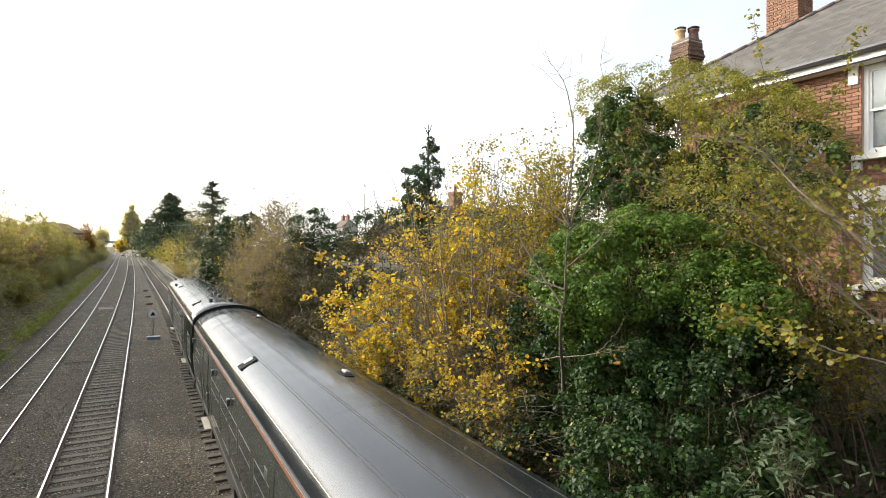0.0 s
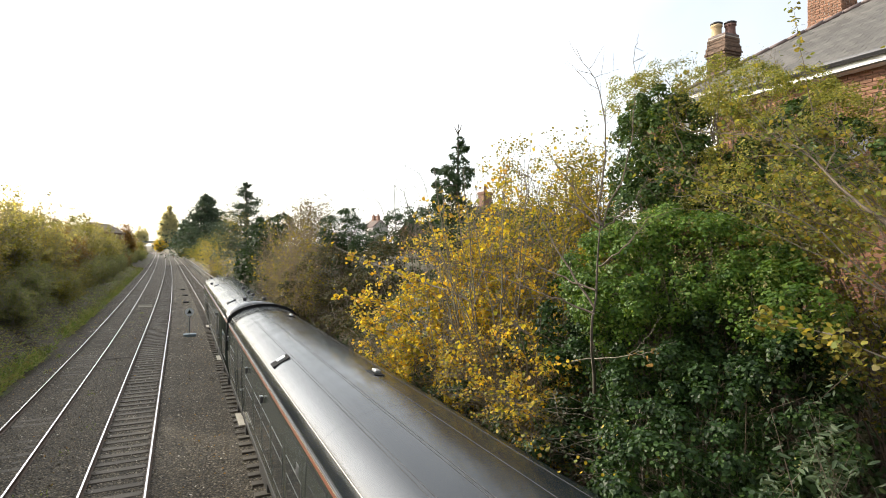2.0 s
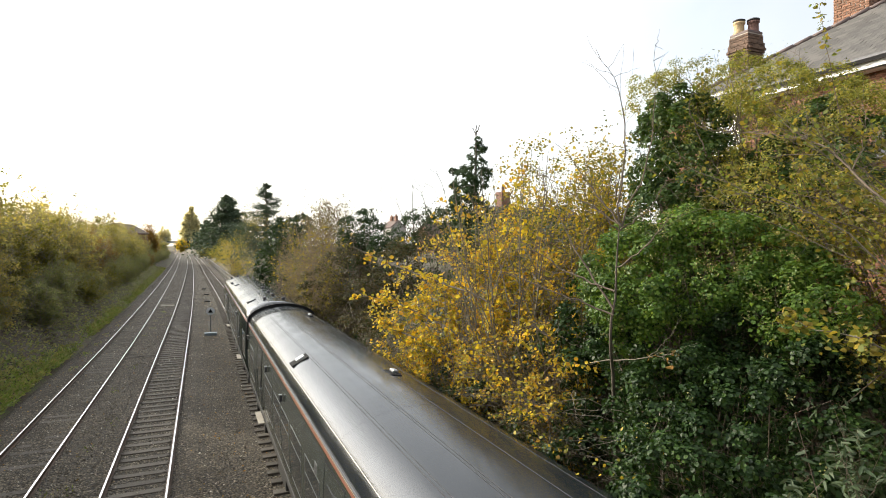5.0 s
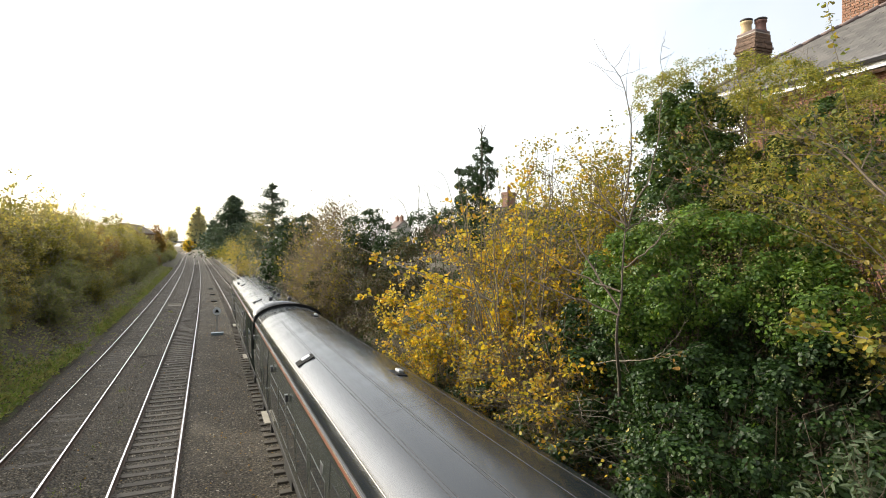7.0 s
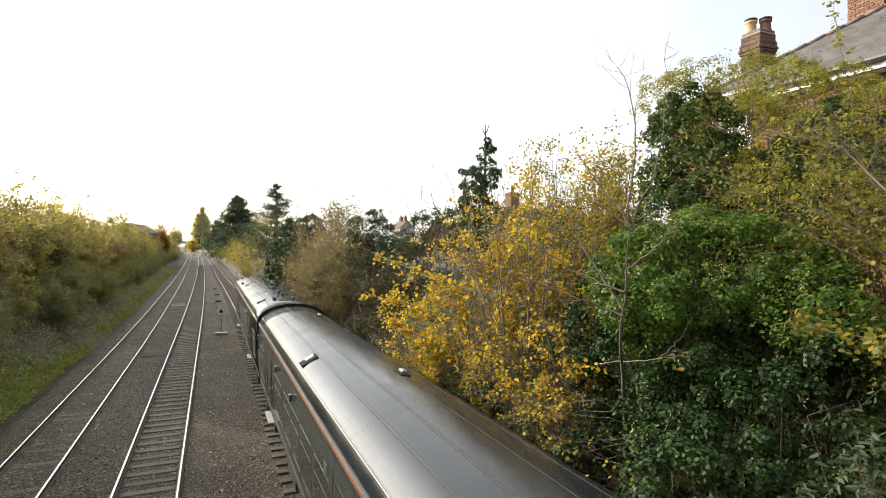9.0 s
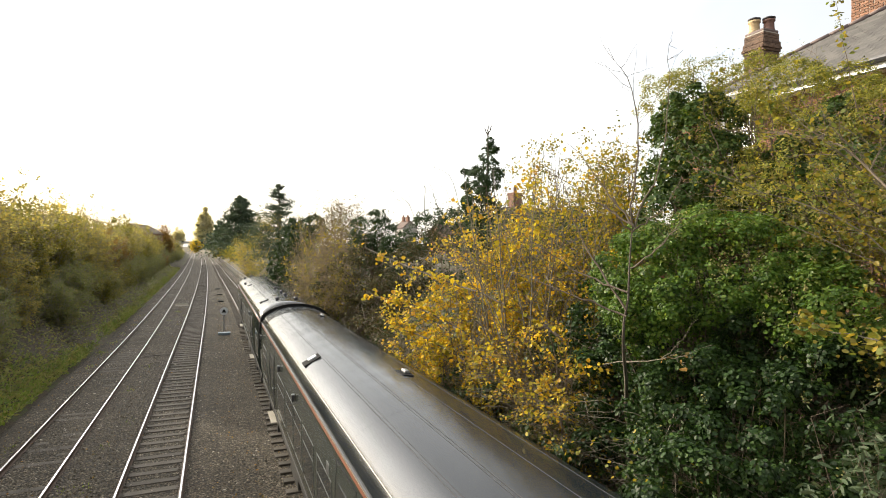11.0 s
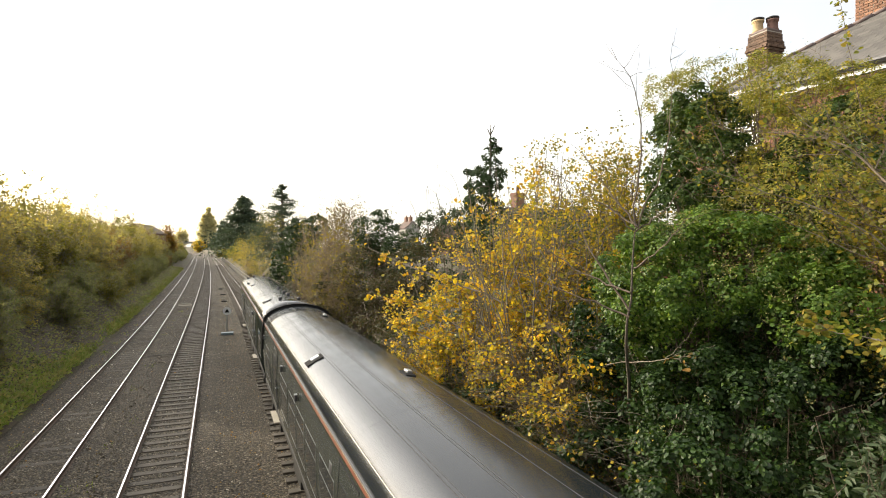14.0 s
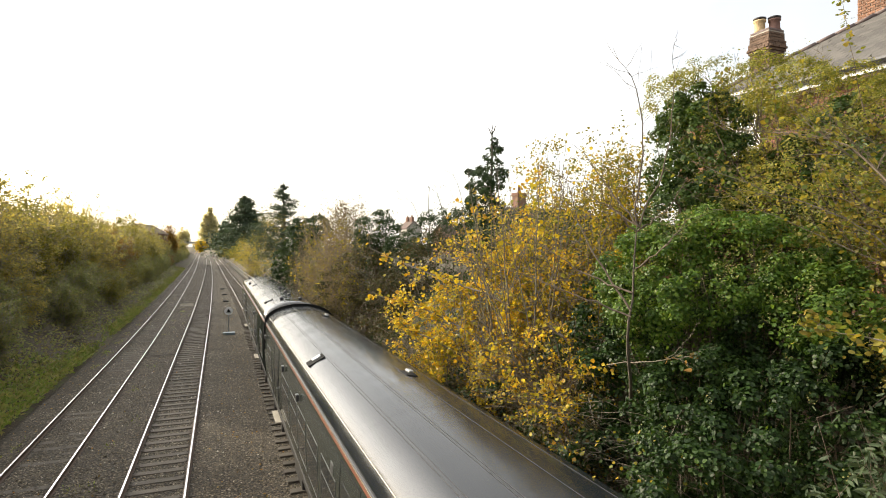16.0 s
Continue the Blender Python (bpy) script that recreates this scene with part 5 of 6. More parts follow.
    plant("hazel_shrub", "tall shrub with golden yellow autumn leaves and thin twigs", "shrub", (5.76, 12.03, 0.26), [(6.2, 11.72, 7.35, 0.93, 0.93, 0.8), (6.6, 9.96, 7.46, 0.95, 0.95, 0.59), (6.8, 9.09, 6.71, 0.66, 0.66, 0.66), (5.8, 12.77, 6.15, 1.27, 1.27, 0.85), (6.1, 10.26, 6.04, 1.19, 1.19, 0.83), (6.4, 8.72, 5.74, 0.63, 0.63, 0.74), (5.4, 15.24, 5.65, 0.98, 0.98, 0.49), (5.0, 15.32, 4.43, 0.98, 0.98, 0.49), (5.3, 13.43, 3.96, 1.31, 1.31, 0.88), (5.6, 10.84, 4.44, 1.11, 1.11, 0.74), (5.1, 12.19, 3.28, 1.07, 1.07, 0.47)],
          YELLOW, bark=PALE_BARK, stems=150, twigs=8, leaves=19000, size=0.07, seed=12, bare=0.66, clump=0.05, width=0.85, inner=0.3, twig_len=0.65, radius=0.022, fine=0.003)
    plant("elm_shrub", "upright shrub with fading yellow-green leaves behind the hazel", "shrub", (7.77, 12.27, 2.24), [(8.0, 12.08, 8.22, 1.0, 1.0, 0.5), (8.6, 10.25, 7.5, 0.64, 0.64, 0.71), (8.2, 13.2, 8.3, 0.93, 0.93, 0.62), (8.4, 11.01, 7.77, 0.94, 0.94, 0.81), (8.0, 14.09, 6.79, 1.46, 1.46, 0.97), (8.2, 11.18, 6.42, 1.08, 1.08, 0.95), (7.0, 10.79, 5.39, 1.15, 1.15, 0.89), (6.8, 12.54, 4.0, 1.15, 1.15, 0.86)],
          GOLD_MIX, bark=TWIG, stems=100, twigs=8, leaves=18000, size=0.068, seed=18, bare=0.45, clump=0.1, width=0.8, inner=0.3, twig_len=0.7, radius=0.022)
    plant("maple_shrub", "field maple with fading yellow-green leaves beside the ivy tree", "shrub", (7.72, 9.15, 3.0), [(7.77, 9.14, 7.36, 0.6, 0.6, 0.6), (7.83, 8.83, 7.9, 0.5, 0.5, 0.5), (7.78, 9.91, 7.92, 0.6, 0.6, 0.6), (7.51, 8.71, 6.71, 0.6, 0.6, 0.6)],
          GOLD_MIX, bark=TWIG, stems=60, twigs=8, leaves=9000, size=0.066, seed=52, bare=0.3, clump=0.08, width=0.7, inner=0.2, twig_len=0.6, radius=0.018)
    plant("bramble_thicket", "dark tangle of brambles and dry brown stems", "shrub", (5.79, 12.23, 0.28), [(5.6, 15.07, 2.56, 0.98, 0.98, 0.65), (5.2, 10.86, 2.75, 0.97, 0.97, 0.61), (5.1, 8.39, 2.83, 0.88, 0.88, 0.59), (5.0, 6.81, 3.02, 0.58, 0.58, 0.58), (4.9, 5.94, 2.91, 0.52, 0.52, 0.37), (5.6, 18.41, 2.83, 0.97, 0.97, 0.78), (6.3, 12.2, 3.39, 1.38, 1.38, 0.83), (6.3, 9.12, 3.87, 0.87, 0.87, 0.87)],
          DRY_MIX, bark=TWIG, stems=120, twigs=8, leaves=28000, size=0.055, seed=19, clump=0.14, width=0.7, inner=0.2, twig_len=0.6, radius=0.012)
    plant("ivy_screen", "dark ivy climbing through the foot of the yellow shrub", "shrub", (5.68, 8.05, 0.20), [(6.0, 7.86, 5.01, 0.3, 0.3, 0.8), (5.7, 7.48, 3.79, 0.3, 0.3, 0.8), (5.5, 8.27, 2.81, 0.6, 0.6, 0.5), (5.55, 10.3, 2.7, 0.6, 1.2, 0.6), (5.35, 6.7, 2.9, 0.5, 0.8, 0.5), (5.7, 12.6, 2.6, 0.6, 1.4, 0.7), (6.4, 9.2, 3.7, 0.6, 1.0, 0.7)],
          IVY, stems=50, twigs=6, leaves=17000, size=0.07, seed=20, width=0.8, inner=0.4, twig_len=0.45, radius=0.012, lumps=200, lump=0.2)
    plant("young_hazel", "low twiggy hazel with scattered golden leaves over the coach", "shrub", (6.2, 8.6, 0.9), [(5.22, 8.03, 4.64, 0.77, 0.77, 0.6), (5.07, 7.17, 4.0, 0.53, 0.53, 0.45), (5.25, 8.73, 3.7, 0.61, 0.61, 0.45), (5.5, 7.35, 4.75, 0.46, 0.46, 0.5), (5.45, 9.75, 3.95, 0.67, 0.67, 0.5)],
          YELLOW, bark=TWIG, stems=60, twigs=8, leaves=3600, size=0.066, seed=51, bare=0.72, clump=0.05, width=0.85, inner=0.3, twig_len=0.6, radius=0.013, fine=0.0025)
    plant("dogwood_thicket", "dark brown-green thicket at the top of the slope", "shrub", (7.10, 28.74, 1.52), [(7.0, 29.17, 4.59, 1.5, 1.5, 1.5), (6.0, 30.19, 3.64, 1.38, 1.38, 1.22), (5.2, 19.92, 3.02, 0.83, 0.83, 0.62), (5.6, 35.29, 3.25, 1.06, 1.06, 1.06), (7.6, 25.91, 3.38, 1.09, 1.09, 1.36), (9.0, 26.67, 4.96, 1.14, 1.14, 1.14), (10.0, 26.91, 6.09, 0.87, 0.87, 0.87)],
          DRY_MIX, stems=80, twigs=8, leaves=24000, simple=True, lumps=420, lump=0.22, size=0.1, seed=23, clump=0.12, width=0.6, inner=0.2, twig_len=0.8, radius=0.02)
    plant("brown_thicket", "rounded thicket of bare brown twigs with sparse yellow leaves", "shrub", (6.03, 32.39, 0.47), [(6.0, 33.59, 6.41, 1.69, 1.69, 1.86), (6.6, 30.1, 7.01, 1.54, 1.54, 1.38), (5.6, 35.28, 4.66, 1.58, 1.58, 1.58), (6.0, 28.72, 4.63, 1.46, 1.46, 1.31)],
          GOLD_MIX, bark=RUSSET_BARK, stems=140, twigs=10, leaves=7000, simple=True, fine=0.006, size=0.1, seed=14, clump=0.1, width=0.8, inner=0.3, twig_len=1.1, radius=0.022, bare=0.5)
    plant("cherry_tree", "small tree with russet leaves above the thicket", "tree", (8.22, 39.53, 2.74), [(8.6, 38.31, 8.87, 1.57, 1.57, 0.63), (8.0, 40.23, 8.08, 1.63, 1.63, 1.02)],
          BROWN_LEAF, stems=40, twigs=7, leaves=8000, size=0.13, simple=True, seed=24, clump=0.2, width=0.6, inner=0.2, twig_len=1.0, radius=0.03)
    plant("holly_tree", "rounded dark evergreen tree", "tree", (9.29, 33.69, 3.82), [(9.0, 33.78, 7.12, 1.33, 1.33, 1.23), (9.6, 32.73, 6.76, 0.86, 0.86, 1.03), (8.6, 34.33, 6.07, 1.06, 1.06, 1.06), (10.32, 32.49, 5.8, 0.76, 0.76, 0.55), (11.7, 34.1, 5.9, 0.8, 0.8, 0.58)],
          DARK_LEAF, stems=50, twigs=7, leaves=14000, simple=True, lumps=220, lump=0.24, size=0.12, seed=25, clump=0.16, width=0.6, inner=0.5, twig_len=0.9, radius=0.04)
    plant("thorn_hedge", "dark overgrown hedge with bare arching canes", "shrub", (11.77, 23.39, 4.65), [(11.3, 27.8, 7.15, 1.52, 1.52, 0.97), (10.8, 29.07, 6.71, 1.1, 1.1, 0.94), (12.42, 27.35, 7.3, 1.21, 1.21, 0.91), (11.99, 23.21, 6.63, 1.58, 1.58, 1.05), (9.95, 30.48, 6.08, 1.29, 1.29, 0.65), (12.64, 20.8, 6.59, 1.7, 1.7, 1.21), (12.03, 16.73, 6.33, 1.21, 1.21, 1.21), (10.68, 12.97, 6.3, 0.97, 0.97, 0.81)],
          DARK_LEAF, stems=120, twigs=8, leaves=32000, simple=True, lumps=520, lump=0.22, size=0.11, seed=26, clump=0.14, width=0.6, inner=0.35, twig_len=1.0, radius=0.025)
    plant("ivy_column", "upright tree trunk wrapped in thick ivy", "tree", (6.36, 49.54, 0.77), [(6.2, 51.68, 6.01, 1.12, 1.12, 1.78), (6.6, 47.39, 7.2, 1.31, 1.31, 1.17), (5.4, 53.5, 4.44, 0.78, 0.78, 1.83), (7.2, 45.33, 7.61, 1.13, 1.13, 0.9)],
          IVY, stems=60, twigs=7, leaves=22000, simple=True, lumps=300, lump=0.26, size=0.13, seed=27, clump=0.2, width=0.8, inner=0.4, twig_len=0.9, radius=0.03)
    plant("golden_shrub", "bank shrub with bright yellow and green leaves", "shrub", (5.52, 109.98, 0.41), [(5.6, 102.46, 5.34, 2.75, 2.75, 2.55), (6.2, 75.38, 5.93, 1.61, 1.61, 2.05), (5.2, 142.17, 3.66, 2.44, 2.44, 2.98), (5.0, 68.55, 3.64, 1.65, 1.65, 1.32), (6.6, 65.36, 6.6, 1.28, 1.28, 1.28)],
          GOLD_MIX, stems=80, twigs=8, leaves=20000, simple=True, size=0.12, seed=28, clump=0.3, width=0.8, inner=0.3, twig_len=1.4, radius=0.03, bare=0.2)
    plant("scrub_thicket", "low olive scrub beside the siding", "shrub", (3.98, 243.27, 1.01), [(3.54, 246.25, 4.87, 3.72, 3.72, 3.25), (5.24, 234.8, 4.04, 2.67, 2.67, 2.22)],
          OLIVE, stems=40, twigs=6, leaves=5000, size=0.3, simple=True, seed=29, clump=0.5, width=0.7, inner=0.2, twig_len=1.4, radius=0.03)
    plant("scrub_thicket", "low olive scrub beside the siding", "shrub", (1.98, 306.09, 0.48), [(1.98, 306.09, 3.4, 2.88, 2.88, 2.3)],
          OLIVE, stems=40, twigs=6, leaves=5000, size=0.3, simple=True, seed=36, clump=0.5, width=0.7, inner=0.2, twig_len=1.4, radius=0.03)
    plant("scrub_thicket", "low olive scrub beside the siding", "shrub", (5.77, 183.56, 1.68), [(5.3, 191.7, 3.7, 2.91, 2.91, 2.18), (6.89, 164.14, 3.74, 1.88, 1.88, 2.19)],
          OLIVE, stems=40, twigs=6, leaves=5000, size=0.3, simple=True, seed=37, clump=0.5, width=0.7, inner=0.2, twig_len=1.4, radius=0.03)
    plant("acacia_tree", "small far tree with brilliant yellow leaves", "tree", (-14.77, 585.85, 2.15), [(-15.49, 587.68, 6.89, 4.91, 4.91, 3.82), (-10.84, 580.42, 3.64, 4.32, 4.32, 2.7), (-18.53, 588.88, 4.7, 3.27, 3.27, 3.27)],
          YELLOW, stems=40, twigs=6, leaves=6000, size=1.2, simple=True, seed=30, clump=1.3, width=0.8, inner=0.2, twig_len=2.2, radius=0.06)
    plant("far_tree", "round tree beyond the bridge with haze in its leaf colour", "tree", (-47.12, 837.27, 4.65), [(-45.31, 836.55, 20.22, 7.68, 7.68, 9.98), (-51.73, 839.1, 15.61, 6.14, 6.14, 6.14)],
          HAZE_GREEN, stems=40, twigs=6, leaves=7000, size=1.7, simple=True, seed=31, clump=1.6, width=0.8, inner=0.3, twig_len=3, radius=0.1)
    plant("copper_tree", "pointed russet tree on the bank", "tree", (-13.86, 188.61, 3.15), [(-13.96, 188.66, 10.71, 1.37, 1.37, 2.06), (-13.8, 188.58, 8.13, 1.89, 1.89, 2.06)],
          RUST_MIX, stems=40, twigs=6, leaves=5000, size=0.42, simple=True, seed=32, clump=0.5, width=0.7, inner=0.2, twig_len=1.4, radius=0.05)
    conifer("spruce", "dark green spruce with ragged boughs", (8.2, 80, 4.0), 11.2, 7.4, 21, tiers=19, spray=0.42, taper=0.985, dense=90, rise=(-0.2, 0.25))
    conifer("fir", "broad dark green fir on the top of the bank", (8.8, 212, 4.5), 20.0, 15.5, 22, taper=0.95, tiers=24, spray=1.5, dense=75, rise=(-0.3, 0.15))
    conifer("fir", "dark green fir beside the broad one", (6.0, 321, 4.5), 14.5, 6.5, 33, taper=0.95, tiers=18, spray=2.2)
    conifer("fir", "dark green fir beside the broad one", (3.0, 350, 4.5), 17.0, 6.5, 34, taper=0.95, tiers=18, spray=2.4)
    plant("ivy_clad_conifer", "dead-topped conifer column thickly clad in ivy", "tree", (12.0, 24.3, 4.4), [(11.9, 24.3, 8.0, 0.8, 0.8, 1.5), (11.7, 24.5, 9.2, 0.62, 0.62, 0.85), (12.25, 24.1, 9.6, 0.55, 0.55, 0.95), (12.2, 24.15, 10.6, 0.3, 0.3, 0.7)],
          DARK_LEAF, bark=BARK, stems=30, twigs=5, leaves=15000, size=0.1, seed=35, inner=0.3, width=0.8, twig_len=0.45, radius=0.03, lumps=170, lump=0.17, simple=True)
    top = by_name("ivy_clad_conifer")
    limb(top, [(12.05, 24.3, 4.4), (12.15, 24.2, 8.0), (12.2, 24.15, 11.55)], 0.14, BARK, 36, 9, 0.5, name="trunk")
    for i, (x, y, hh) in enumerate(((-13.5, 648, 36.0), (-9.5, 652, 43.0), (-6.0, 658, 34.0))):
        conifer("poplar", "tall narrow poplar with haze painted into its pale colour", (x, y, 4.5), hh, 8.0, 50 + i, leaf=HAZE_GREEN, taper=0.8, tiers=30, spray=2.6, dense=34, bark=HAZE_BARK, rise=(0.3, 1.2), group="row of poplars")


def sapling():
    s = thing("ash_sapling", Matrix.Translation((6.6, 7.6, 1.4)), "bare slender sapling with forked upright leaders", "tree")
    limb(s, [(6.6, 7.6, 1.4), (5.3, 6.25, 4.3), (4.66, 5.54, 5.15), (4.76, 5.51, 6.47)], 0.034, BARK, 1, 0, name="trunk")
    limb(s, [(4.76, 5.51, 6.46), (4.85, 5.48, 7.42), (4.79, 5.50, 8.12), (4.50, 5.62, 8.62)], 0.012, TWIG, 2, 14, 0.8, split=True)
    limb(s, [(4.76, 5.51, 6.42), (5.10, 5.38, 7.21), (5.19, 5.35, 7.91), (5.21, 5.34, 8.68)], 0.012, TWIG, 3, 8, 0.5, split=True)
    limb(s, [(4.75, 5.51, 6.37), (4.47, 5.59, 6.67), (4.26, 5.68, 6.97)], 0.012, TWIG, 4, 6, 0.5, split=True)
    limb(s, [(4.75, 5.51, 6.37), (5.07, 5.33, 6.63), (5.33, 5.25, 7.06)], 0.012, TWIG, 5, 6, 0.5, split=True)
    limb(s, [(4.75, 5.44, 6.43), (4.57, 5.81, 6.96), (4.47, 6.21, 7.46)], 0.014, TWIG, 31, 8, 0.5, split=True)
    limb(s, [(4.74, 5.45, 6.46), (4.57, 5.93, 6.75), (4.27, 6.46, 7.17)], 0.013, TWIG, 32, 8, 0.5, split=True)
    limb(s, [(4.67, 5.51, 5.40), (4.48, 6.11, 6.21), (4.42, 6.56, 7.15)], 0.015, TWIG, 33, 9, 0.6, split=True)
    limb(s, [(4.71, 5.48, 5.90), (4.82, 5.02, 6.24), (4.91, 4.82, 6.55)], 0.011, TWIG, 34, 6, 0.4, split=True)
    limb(s, [(4.70, 5.49, 5.62), (4.39, 6.17, 5.87), (4.01, 6.82, 6.33)], 0.014, TWIG, 35, 9, 0.6, split=True)
    limb(s, [(4.68, 5.50, 5.34), (4.23, 6.06, 5.59), (3.71, 7.09, 5.92)], 0.014, TWIG, 36, 9, 0.6, split=True)


def single_limbs():
    by = {o.name: o for o in scene.collection.objects}
    hz, lm, iv = by["hazel_shrub"], by["lime_shrub"], by["ivy_thicket"]
    limb(hz, [(6.4, 8.9, 3.9), (6.2, 8.97, 4.44), (5.6, 10.84, 5.11), (4.9, 13.19, 5.51), (4.3, 16.81, 6.14)], 0.04, BARK, 7, 26, 0.7, YELLOW, 260, 0.11, 0.6)
    limb(hz, [(6.2, 10.5, 2.5), (5.4, 11.5, 4.2), (4.7, 13.8, 4.7), (4.35, 15.6, 4.75)], 0.03, BARK, 8, 22, 0.6, YELLOW, 420, 0.1, 0.6)
    limb(hz, [(6.2, 10.5, 2.2), (5.3, 11.5, 3.6), (4.6, 13.2, 4.05), (4.35, 14.6, 4.15)], 0.03, BARK, 9, 22, 0.6, YELLOW, 420, 0.1, 0.6)
    for i in range(9):
        a = i * 0.7
        limb(hz, [(6.3, 10.8, 1.6), (5.9 + 0.5 * math.sin(a), 10.6 + 1.2 * math.cos(a), 4.6), (5.9 + 0.9 * math.sin(a), 10.8 + 1.8 * math.cos(a), 7.2 + 0.25 * (i % 4))], 0.028, PALE_BARK, 60 + i, 12, 0.7, YELLOW, 60, 0.09, 0.5)
    limb(iv, [(5.2, 6.6, 4.5), (5.23, 6.06, 4.64), (5.13, 5.34, 4.82), (5.21, 5.11, 4.87), (5.34, 4.83, 5.06)], 0.010, PALE_BARK, 10, 8, 0.35, RUST_MIX, 9, 0.1, 0.6)
    limb(iv, [(5.1, 5.36, 4.8), (5.2, 5.2, 5.0), (5.28, 5.04, 5.31)], 0.006, PALE_BARK, 15, 5, 0.25)
    # pale limbs fan out from the leaning stool; the thickest sweeps up towards the chimney
    limb(lm, [(6.9, 1.9, 4.6), (6.4, 2.92, 6.25), (6.4, 3.45, 6.62), (6.6, 4.0, 7.2), (6.63, 4.47, 7.53), (6.3, 5.56, 7.76)], 0.022, TWIG, 11, 24, 0.7, LIME_LEAF, 70, 0.075, 0.5)
    fan = random.Random(21)
    for i in range(15):
        k = i / 14
        tip = (5.75 + 1.2 * k + fan.uniform(-0.3, 0.3), 5.5 - 2.3 * k + fan.uniform(-0.4, 0.4), 7.0 + 0.7 * math.sin(k * 3.1) - 0.5 * k + fan.uniform(-0.45, 0.45))
        foot = (7.6 + fan.uniform(-0.3, 0.5), 2.5 + fan.uniform(-0.3, 0.5), 5.0 + fan.uniform(-0.3, 0.5))
        mid = tuple((p + q) / 2 + fan.uniform(-0.15, 0.15) for p, q in zip(foot, tip))
        limb(lm, [foot, (mid[0], mid[1], mid[2] + 0.25), tip], fan.uniform(0.007, 0.016), PALE_BARK if i % 3 else TWIG, 300 + i, 16, 0.6, LIME_LEAF, 90, 0.056, 0.6)
    for i in range(26):
        x, y, z = 5.9 + fan.uniform(-0.3, 0.9), 2.2 + fan.uniform(0.0, 1.7), 5.3 + fan.uniform(0.0, 1.5)
        limb(lm, [(x + 0.5, y - 0.3, z - 0.8), (x, y, z), (x + fan.uniform(-0.5, 0.2), y + fan.uniform(0.1, 0.6), z + fan.uniform(-0.2, 0.6))], fan.uniform(0.003, 0.006), TWIG, 340 + i, 6, 0.4, LIME_LEAF, 14, 0.055, 0.6)
    limb(lm, [(5.6, 2.0, 5.1), (5.0, 2.55, 5.33), (4.91, 2.9, 5.45), (4.85, 3.18, 5.48), (4.79, 3.44, 5.56)], 0.010, PALE_BARK, 14, 14, 0.25, LIME_LEAF, 170, 0.062, 0.85)
    th = by["thorn_hedge"]
    for i in range(12):
        a, b = 10.0 + 0.35 * i, 29.5 - 0.25 * i
        up = 8.6 + 1.6 * math.sin(i * 2.3)
        limb(th, [(a + 0.6, b, 4.6), (a + 0.4, b - 0.3, 7.2), (a + 0.5 * math.sin(i), b, up), (a - 0.9 + 1.6 * math.sin(i * 1.7), b, up - 0.3 + 0.9 * math.cos(i * 3.1))], 0.028, BARK, 200 + i, 9, 1.0)
    # thin arching canes at the foot of the thicket
    bt = by["bramble_thicket"]
    rng = random.Random(8)
    for i in range(56):
        y = rng.uniform(4.6, 11.0)
        z = rng.uniform(2.2, 3.4)
        limb(bt, [(6.4 + rng.uniform(-0.3, 0.5), y + rng.uniform(-0.8, 0.8), z), (5.2, y, z + rng.uniform(0.4, 1.1)), (4.45 + rng.uniform(-0.1, 0.5), y + rng.uniform(-0.9, 0.9), z + rng.uniform(0.3, 1.0))], 0.009, PALE_BARK, 100 + i, 5, 0.5)
    # bare canes that reach over the edge of the coach roof
    for i in range(30):
        y = rng.uniform(4.0, 9.5)
        z = rng.uniform(2.9, 3.6)
        limb(bt, [(5.4, y + rng.uniform(-0.5, 0.5), z), (4.75, y, z + 0.45), (rng.uniform(3.75, 4.2), y + rng.uniform(-0.4, 0.5), z + rng.uniform(0.5, 0.75))], 0.007, PALE_BARK, 240 + i, 5, 0.4, GOLD_MIX, 8, 0.05, 0.5)
    for i in range(14):
        a = rng.uniform(0, 6.28)
        x, y = 6.0 + 0.8 * math.sin(a), 9.8 + 1.6 * math.cos(a)
        limb(hz, [(6.5, 9.8, 2.0), (x, y, 4.2), (x + rng.uniform(-1.2, 0.6), y + rng.uniform(-1.5, 1.5), rng.uniform(5.6, 7.6))], 0.02, PALE_BARK, 140 + i, 14, 0.7)
    # climbing shoots that stand against the roof
    pv = by["privet_shrub"]
    for i, pts in enumerate(([(8.9, 5.2, 6.2), (8.79, 5.11, 7.3), (8.42, 5.27, 8.84), (8.29, 5.32, 9.69)], [(9.2, 5.0, 6.8), (9.0, 4.67, 8.15), (9.0, 4.44, 8.6), (9.0, 4.23, 9.18)], [(8.4, 6.4, 7.6), (8.2, 6.3, 8.5), (8.0, 6.2, 8.9)], [(7.9, 7.0, 7.8), (7.6, 7.1, 8.6), (7.9, 6.9, 9.2)])):
        limb(pv, pts, 0.012, TWIG, 80 + i, 5, 0.18, LIME_LEAF, 95, 0.06, 0.75)


